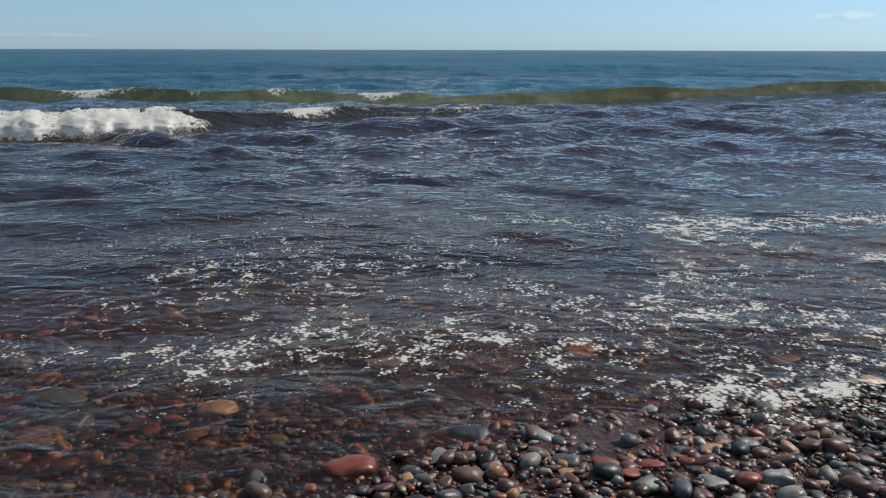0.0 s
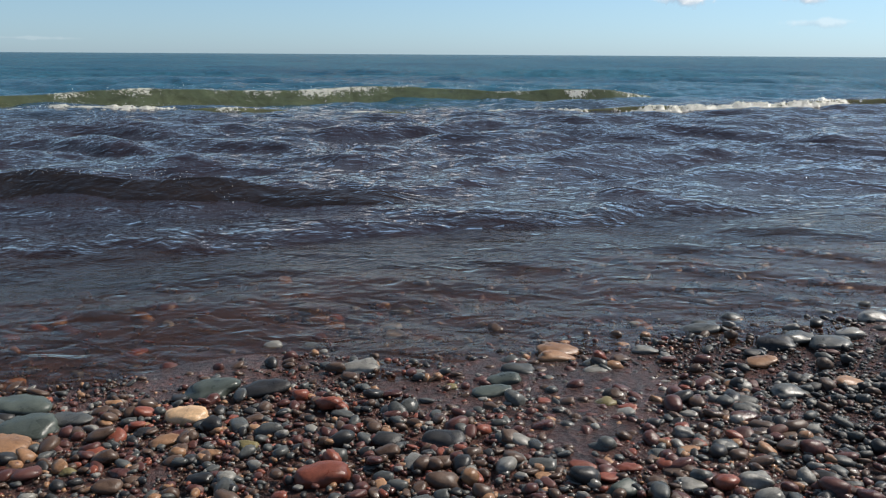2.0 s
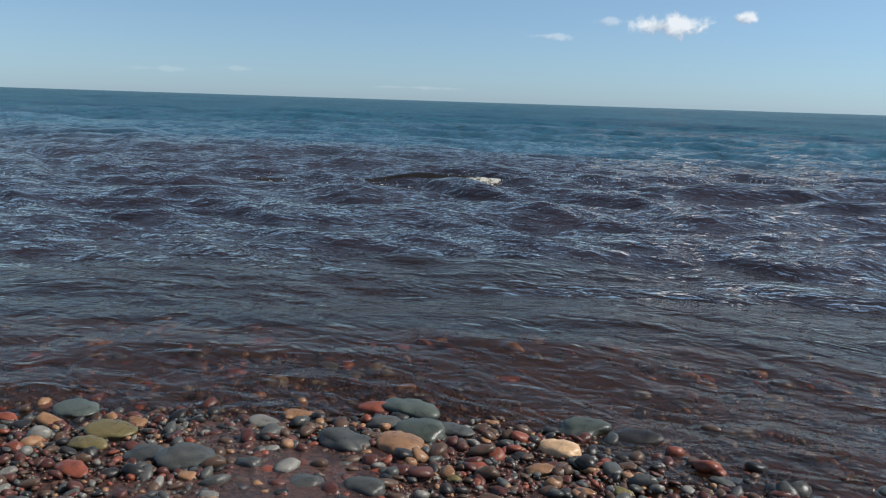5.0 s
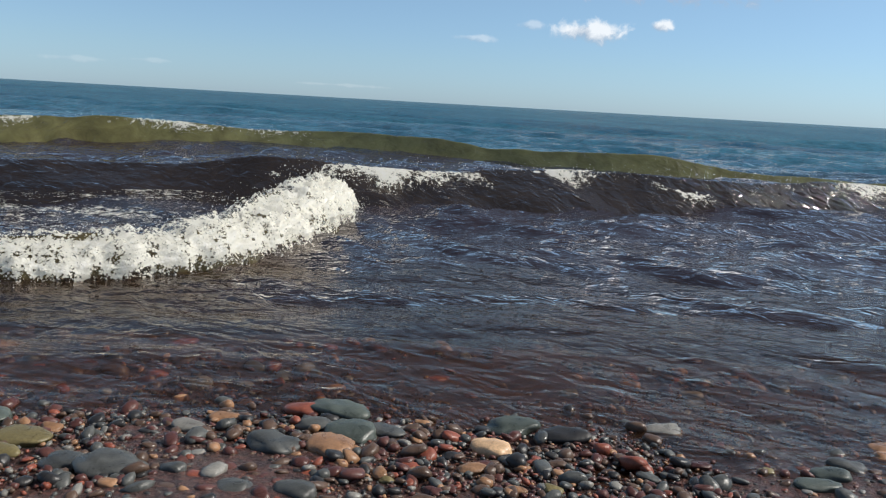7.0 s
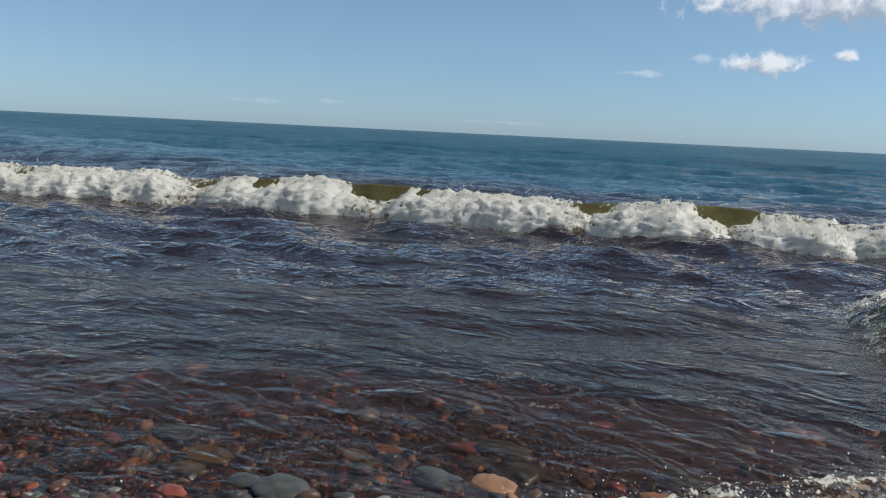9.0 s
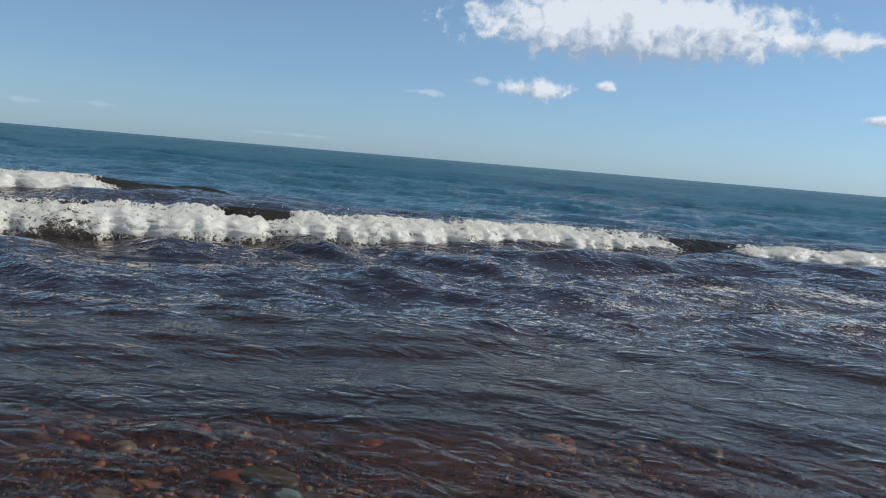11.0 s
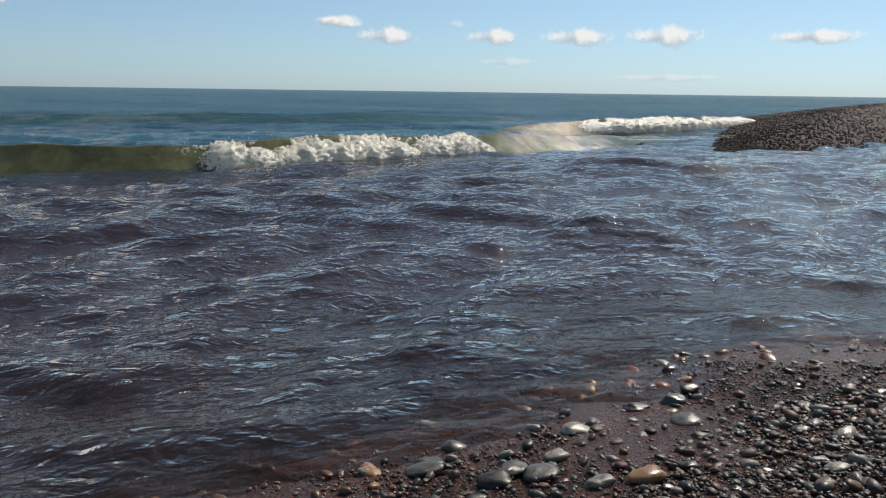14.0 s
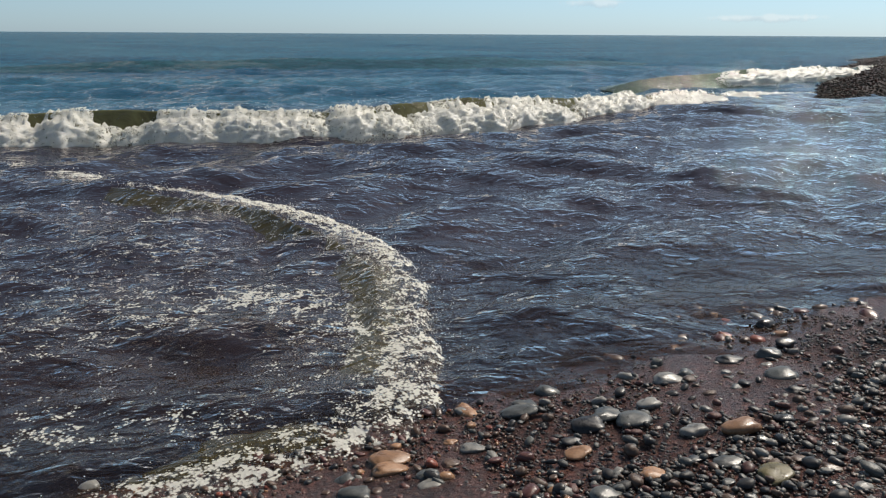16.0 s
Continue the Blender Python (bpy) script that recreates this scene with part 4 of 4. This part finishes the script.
lace_thing("web of foam left behind by the last surge", -3.2, 1.2, 2.7, 8.2, 0.95, 16, [(13.9, -3.2, 0.7, -0.4), (14.3, -2.4, 0.7, 0.03), (14.8, -1.4, 0.45, 0.03), (15.4, -0.75, 0.15, 0.04), (16.0, 0, 0, 0.04)], mask=lambda x, y: max(0.3, 1.5 + 0.6 * (x - 0.8)) if x < 0.75 - 0.12 * max(0, 4 - y) - 0.3 * max(0, y - 5.5) ** 1.3 and y > 2.9 - 0.2 * x else 0)

lace_thing("line of froth where the river meets the lake", 7.0, 17.0, 11.0, 14.5, 0.8, 21, [(12.2, 0, 0.6, -0.3), (13.0, 0, 0.3, 0.03), (14.5, 0, 0, 0.03), (15.5, 0, -0.2, 0.02), (16.0, 0.1, -0.3, -0.05)], mask=lambda x, y: 1.0 if abs(y - 12.2 - 0.14 * (x - 7)) < 0.5 else 0.0)
lace_thing("froth trailing behind the first breakers", -9.0, 2.5, 11.4, 14.6, 1.0, 23, [(0, 0, 0, 0.05), (0.6, 0.2, -0.5, 0.03), (1.2, 0.4, -0.9, -0.2)], mask=lambda x, y: 1.0 if 0 < y - (11.9 + 0.27 * (x + 5)) < 1.6 else 0.0)
lace_thing("froth along the far side of the spit", 15.0, 27.0, 21.0, 25.5, 1.3, 27, [(12.0, 0, 0.5, -0.3), (13.0, 0, 0.2, 0.04), (16.0, 0, -0.2, 0.04)], mask=lambda x, y: 1.0 if abs(y - 22.2 - 0.25 * (x - 17)) < 0.7 else 0.0)


# ---------------------------------------------------------------- stones
def pebble_verts(subdiv, seed, flat=0.62):
    bm = bmesh.new()
    bmesh.ops.create_icosphere(bm, subdivisions=subdiv, radius=0.5)
    rng = random.Random(seed)
    o = Vector((rng.uniform(-50, 50), rng.uniform(-50, 50), rng.uniform(-50, 50)))
    vs = []
    for v in bm.verts:
        p = v.co.normalized()
        e = Vector([math.copysign(abs(q) ** 0.88, q) for q in p])
        r = 0.5 * (1 + 0.34 * noise.noise(p * 1.2 + o) + 0.12 * noise.noise(p * 2.8 + o))
        vs.append((e.x * r, e.y * r * rng.choice((1, 1)) * 0.86, e.z * r * flat))
    fs = [tuple(v.index for v in f.verts) for f in bm.faces]
    bm.free()
    return np.array(vs), fs


PEBBLES = []
for k in range(10):
    vs, fs = pebble_verts(3, 200 + k, 0.5 + 0.05 * (k % 5))
    me = bpy.data.meshes.new("pebble")
    me.from_pydata(vs.tolist(), [], fs)
    me.polygons.foreach_set("use_smooth", [True] * len(me.polygons))
    PEBBLES.append(me)
TONED = {}
STONE_WORDS = {
    "red": "smooth wet brick-red stone", "dred": "small wet dark maroon stone", "tan": "rounded wet tan-orange stone", "cream": "pale cream elongated stone",
    "grey": "smooth light grey stone", "slate": "wet slate-grey rounded stone", "black": "wet black basalt stone", "green": "wet grey-green flat stone", "olive": "wet yellow-olive rounded stone", "brown": "wet dark brown stone"}


def stone(x, y, w, h, tone, rng):
    k = rng.randrange(len(PEBBLES))
    if (k, tone) not in TONED:
        me = PEBBLES[k].copy()
        me.materials.clear()
        me.materials.append(M_STONE[tone])
        TONED[k, tone] = me
    ob = new("stone", TONED[k, tone])
    depth = w * rng.uniform(0.6, 0.85)
    tall = min(0.65 * w, max(0.6 * h, 0.34 * w)) / 0.62
    gz = float(ground_z(np.array(x), np.array(y)))
    ob.matrix_world = pose(x, y, gz + 0.2 * tall * 0.62, rng.uniform(-8, 8), rng.uniform(-8, 8), rng.uniform(-22, 22)) @ Matrix.Diagonal((w * 1.02, depth * 1.15, tall, 1))
    where = " lying in the shallows" if y > float(shore_y(x)) else " on the wet beach"
    tagged(ob, STONE_WORDS[tone] + where, "stone", group="stones on the shore")


STONES_A = [
    (-0.2, 1.77, 0.132, 0.083, 'red'),
    (0.54, 2.72, 0.13, 0.071, 'tan'),
    (0.81, 1.66, 0.085, 0.076, 'grey'),
    (-0.65, 2.22, 0.136, 0.054, 'cream'),
    (-0.47, 2.44, 0.16, 0.091, 'black'),
    (-0.17, 2.66, 0.138, 0.061, 'grey'),
    (0.75, 1.97, 0.062, 0.059, 'grey'),
    (0.5, 1.64, 0.077, 0.058, 'green'),
    (0.54, 1.76, 0.061, 0.041, 'red'),
    (0.82, 1.86, 0.07, 0.07, 'slate'),
    (0.27, 2.35, 0.127, 0.065, 'green'),
    (0.64, 2.55, 0.092, 0.048, 'grey'),
    (1.66, 3.96, 0.126, 0.063, 'black'),
    (1.19, 3.06, 0.147, 0.054, 'slate'),
    (1.4, 2.83, 0.146, 0.075, 'black'),
    (1.52, 2.89, 0.141, 0.068, 'slate'),
    (1.6, 2.8, 0.144, 0.062, 'slate'),
    (-0.05, 2.37, 0.062, 0.048, 'dred'),
]
STONES_B = [
    (0.1, 1.97, 0.124, 0.053, 'black'),
    (0.96, 2.07, 0.084, 0.06, 'dred'),
    (0.6, 2.22, 0.067, 0.053, 'olive'),
    (0.89, 2.79, 0.097, 0.048, 'grey'),
    (0.37, 2.7, 0.074, 0.054, 'slate'),
    (-0.64, 2.46, 0.176, 0.051, 'green'),
    (-1.08, 2.01, 0.151, 0.078, 'tan'),
    (-1.21, 2.34, 0.222, 0.101, 'green'),
    (-1.08, 2.15, 0.167, 0.067, 'green'),
    (-0.99, 2.22, 0.131, 0.064, 'slate'),
    (-0.66, 2.03, 0.077, 0.057, 'tan'),
    (-0.51, 1.93, 0.057, 0.051, 'tan'),
    (1.19, 2.27, 0.117, 0.047, 'slate'),
    (0.66, 1.66, 0.071, 0.043, 'grey'),
    (-0.06, 3.13, 0.094, 0.047, 'grey'),
    (1.25, 2.6, 0.108, 0.052, 'tan'),
    (-1.32, 2.31, 0.13, 0.055, 'red'),
    (-1.49, 2.11, 0.11, 0.049, 'tan'),
]
STONES_C = [
    (-1.54, 1.98, 0.104, 0.078, 'grey'),
    (-2.15, 1.81, 0.155, 0.082, 'green'),
    (-1.89, 1.7, 0.148, 0.089, 'olive'),
    (-1.87, 1.59, 0.115, 0.057, 'olive'),
    (-1.75, 1.43, 0.1, 0.047, 'red'),
    (-1.29, 1.65, 0.088, 0.041, 'red'),
    (-1.24, 1.96, 0.173, 0.045, 'slate'),
    (-1.53, 1.62, 0.181, 0.049, 'slate'),
    (-1.21, 2.18, 0.13, 0.048, 'slate'),
    (-1.02, 1.68, 0.119, 0.039, 'slate'),
    (-1.16, 1.63, 0.091, 0.054, 'slate'),
    (-1.66, 1.6, 0.135, 0.037, 'slate'),
    (-1.37, 1.67, 0.08, 0.064, 'slate'),
    (0.32, 2.47, 0.115, 0.061, 'green'),
    (-0.07, 3.25, 0.097, 0.044, 'grey'),
    (2.43, 3.29, 0.138, 0.084, 'black'),
    (2.85, 3.4, 0.11, 0.097, 'black'),
    (2.66, 3.28, 0.13, 0.099, 'slate'),
]
STONES_D = [
    (3.3, 3.99, 0.097, 0.075, 'black'),
    (3.0, 2.54, 0.115, 0.075, 'grey'),
    (1.24, 3.12, 0.126, 0.081, 'slate'),
    (1.96, 2.57, 0.155, 0.102, 'tan'),
    (2.0, 3.17, 0.139, 0.083, 'grey'),
    (2.52, 3.02, 0.145, 0.081, 'slate'),
    (2.12, 3.21, 0.085, 0.074, 'slate'),
    (2.42, 2.82, 0.082, 0.077, 'black'),
    (1.76, 2.94, 0.102, 0.067, 'grey'),
    (1.77, 2.62, 0.119, 0.062, 'grey'),
    (1.81, 2.19, 0.125, 0.062, 'olive'),
    (0.56, 2.8, 0.148, 0.085, 'tan'),
    (0.66, 2.63, 0.081, 0.06, 'slate'),
    (1.42, 2.35, 0.1, 0.056, 'tan'),
    (1.72, 2.33, 0.104, 0.054, 'slate'),
    (0.38, 2.58, 0.124, 0.062, 'slate'),
]
_rng = random.Random(5)
BIG = STONES_A + STONES_B + STONES_C + STONES_D
for row in BIG:
    stone(*row, _rng)


def cover(x, y):
    """How thickly the shingle lies: dense up the beach and to the right, thin over the sand at the water's edge."""
    d = float(shore_y(x)) - y
    edge = 0.35 + 0.45 * noise.noise(Vector((x * 0.9, y * 0.9, 3)))
    if x > 2.1:
        return 1.0 if d > 0.48 + 0.25 * edge else (0.25 if d > 0.1 else 0.08)
    base = 0.65 if x < -0.3 else 0.28
    if x < -0.1 and 0.3 < d < 0.95 + 0.3 * edge:
        return 0.8
    if d > 0.8 - 0.25 * edge:
        return 1.0
    if d > 0.3:
        return base
    return 0.3 if d > 0.0 else 0.08


def scatter_stones():
    """Middling stones one by one on the stretch of beach in front, the small shingle as one mass."""
    rng = random.Random(11)
    taken = [(r[0], r[1], r[2] * 0.5) for r in BIG]
    tones = ["slate", "red", "tan", "dred", "slate", "green", "brown", "tan", "brown", "grey", "dred", "black", "red", "brown", "olive"]
    # darker picks for the right side, shade of backlit stones put into tone
    dark = ["black", "slate", "black", "brown", "slate", "green", "black", "grey"]
    n = 0
    for _ in range(9000):
        if n >= 225:
            break
        x, y = rng.uniform(-2.4, 3.9), rng.uniform(1.15, 3.7)
        if y > shore_y(x) - 0.1 or rng.random() > cover(x, y):
            continue
        w = rng.uniform(0.036, 0.07 if x < 1.2 else 0.1)
        if any((x - a) ** 2 + (y - b) ** 2 < (c + w * 0.5) ** 2 for a, b, c in taken):
            continue
        taken.append((x, y, w * 0.5))
        stone(x, y, w, w * rng.uniform(0.5, 0.75), rng.choice(tones if x < 1.1 else dark), rng)
        n += 1
    base = [pebble_verts(2, 300 + k, 0.38 + 0.045 * k) for k in range(8)]
    lowb = [pebble_verts(1, 320 + k, 0.5 + 0.04 * k) for k in range(6)]
    V, F, nv = [], [], 0

    def put(x, y, z, w, shape):
        nonlocal nv
        vs, fs = shape
        a, b, c = rng.uniform(0, 6.28), rng.uniform(-0.4, 0.4), rng.uniform(-0.4, 0.4)
        m = np.array((Euler((b, c, a)).to_matrix()))
        p = (vs * (w * rng.uniform(0.9, 1.5), w, w * rng.uniform(0.8, 1.2))) @ m.T + (x, y, z)
        V.append(p)
        F.extend([tuple(q + nv for q in f) for f in fs])
        nv += len(p)

    for label, mat, lo, hi, count in (("wet mixed shingle of dark, red and green pebbles on the beach", M_SHINGLE, -2.8, 1.1, 28000),
                                      ("wet shingle of black and slate-grey pebbles, darkened as if backlit, on the beach", M_BACKLIT, 0.9, 4.8, 23000)):
        V, F, nv = [], [], 0
        for _ in range(count):
            x, y = rng.uniform(lo, hi), rng.uniform(1.15, 4.4)
            if y > shore_y(x) + 0.9 or rng.random() > cover(x, y):
                continue
            w = min(0.065, 0.012 + rng.expovariate(1 / 0.0095))
            if any((x - a) ** 2 + (y - b) ** 2 < (c * 0.75) ** 2 for a, b, c in taken):
                continue
            put(x, y, float(ground_z(np.array(x), np.array(y))) + w * rng.uniform(0.1, 0.35), w, rng.choice(base) if w > 0.024 else rng.choice(lowb))
        for _ in range(10000):                           # grit between them
            x, y = rng.uniform(lo, hi), rng.uniform(1.2, 4.3)
            if y > shore_y(x) + 0.3 or noise.noise(Vector((x * 2.2, y * 2.2, 8))) < -0.25:
                continue
            w = rng.uniform(0.007, 0.017)
            put(x, y, float(ground_z(np.array(x), np.array(y))) + w * 0.2, w, rng.choice(lowb))
        ob = mesh_object("shingle", np.vstack(V), F, mat)
        tagged(ob, label, "shingle", kind="stuff")
    # stones seen through the shallow water
    V, F, nv = [], [], 0
    for _ in range(700):
        x, y = rng.uniform(-4, 4), rng.uniform(2.0, 5.5)
        if y < shore_y(x) + 0.05:
            continue
        w = rng.uniform(0.04, 0.13)
        put(x, y, float(ground_z(np.array(x), np.array(y))) - w * 0.08, w, rng.choice(base))
    ob = mesh_object("lake_bed_stones", np.vstack(V), F, M_SHINGLE)
    tagged(ob, "rounded stones on the lake bed under shallow brown water", "stones", kind="stuff")
    # gravel on the spit
    V, F, nv = [], [], 0
    for _ in range(15000):
        i, j = int(rng.random() ** 1.3 * 120), rng.randrange(58)
        t, q = rng.random(), rng.random()
        p = SPIT[i, j] * (1 - t) * (1 - q) + SPIT[i + 1, j] * t * (1 - q) + SPIT[i, j + 1] * (1 - t) * q + SPIT[i + 1, j + 1] * t * q
        if p[2] < -0.05:
            continue
        put(p[0], p[1], p[2] + 0.014, rng.uniform(0.03, 0.075), rng.choice(lowb))
    ob = mesh_object("spit_gravel", np.vstack(V), F, M_GRAVEL)
    tagged(ob, "dark cobbles and gravel heaped on the spit", "gravel", kind="stuff")


scatter_stones()


# ---------------------------------------------------------------- what moves
def motions():
    for ob, rows in MOVES:
        walk(ob, [(t, pose(x, y, z, 0, *tilt)) for t, x, y, z, *tilt in rows])
    walk(water, [(t, pose(0, dy, 0.0)) for t, dy in ((0.0, 0.6), (4.0, -0.2), (8.0, -0.8), (12.0, -1.4), (16.0, -2.0))])
    walk(swash, [(t, pose(0, dy, z, 0, *tilt)) for t, dy, z, *tilt in (
        (0.0, 0.2, 0.125, 1.2), (0.5, 0.15, 0.09, 0.6), (1.0, 0.1, 0.06), (1.5, 0.05, 0.035), (2.0, 0.0, 0.015), (2.5, -0.05, 0.0), (3.5, -0.15, -0.01), (4.5, -0.2, 0.06), (6.0, -0.25, 0.06),
        (7.0, -0.3, 0.045), (7.5, -0.35, 0.02), (8.2, -0.4, 0.05), (9.2, -0.45, 0.12), (10.5, -0.5, 0.11), (11.2, -0.55, 0.09), (12.0, -0.6, 0.05), (12.6, -0.65, 0.03), (13.5, -0.7, 0.0), (16.0, -0.8, -0.01))])


motions()
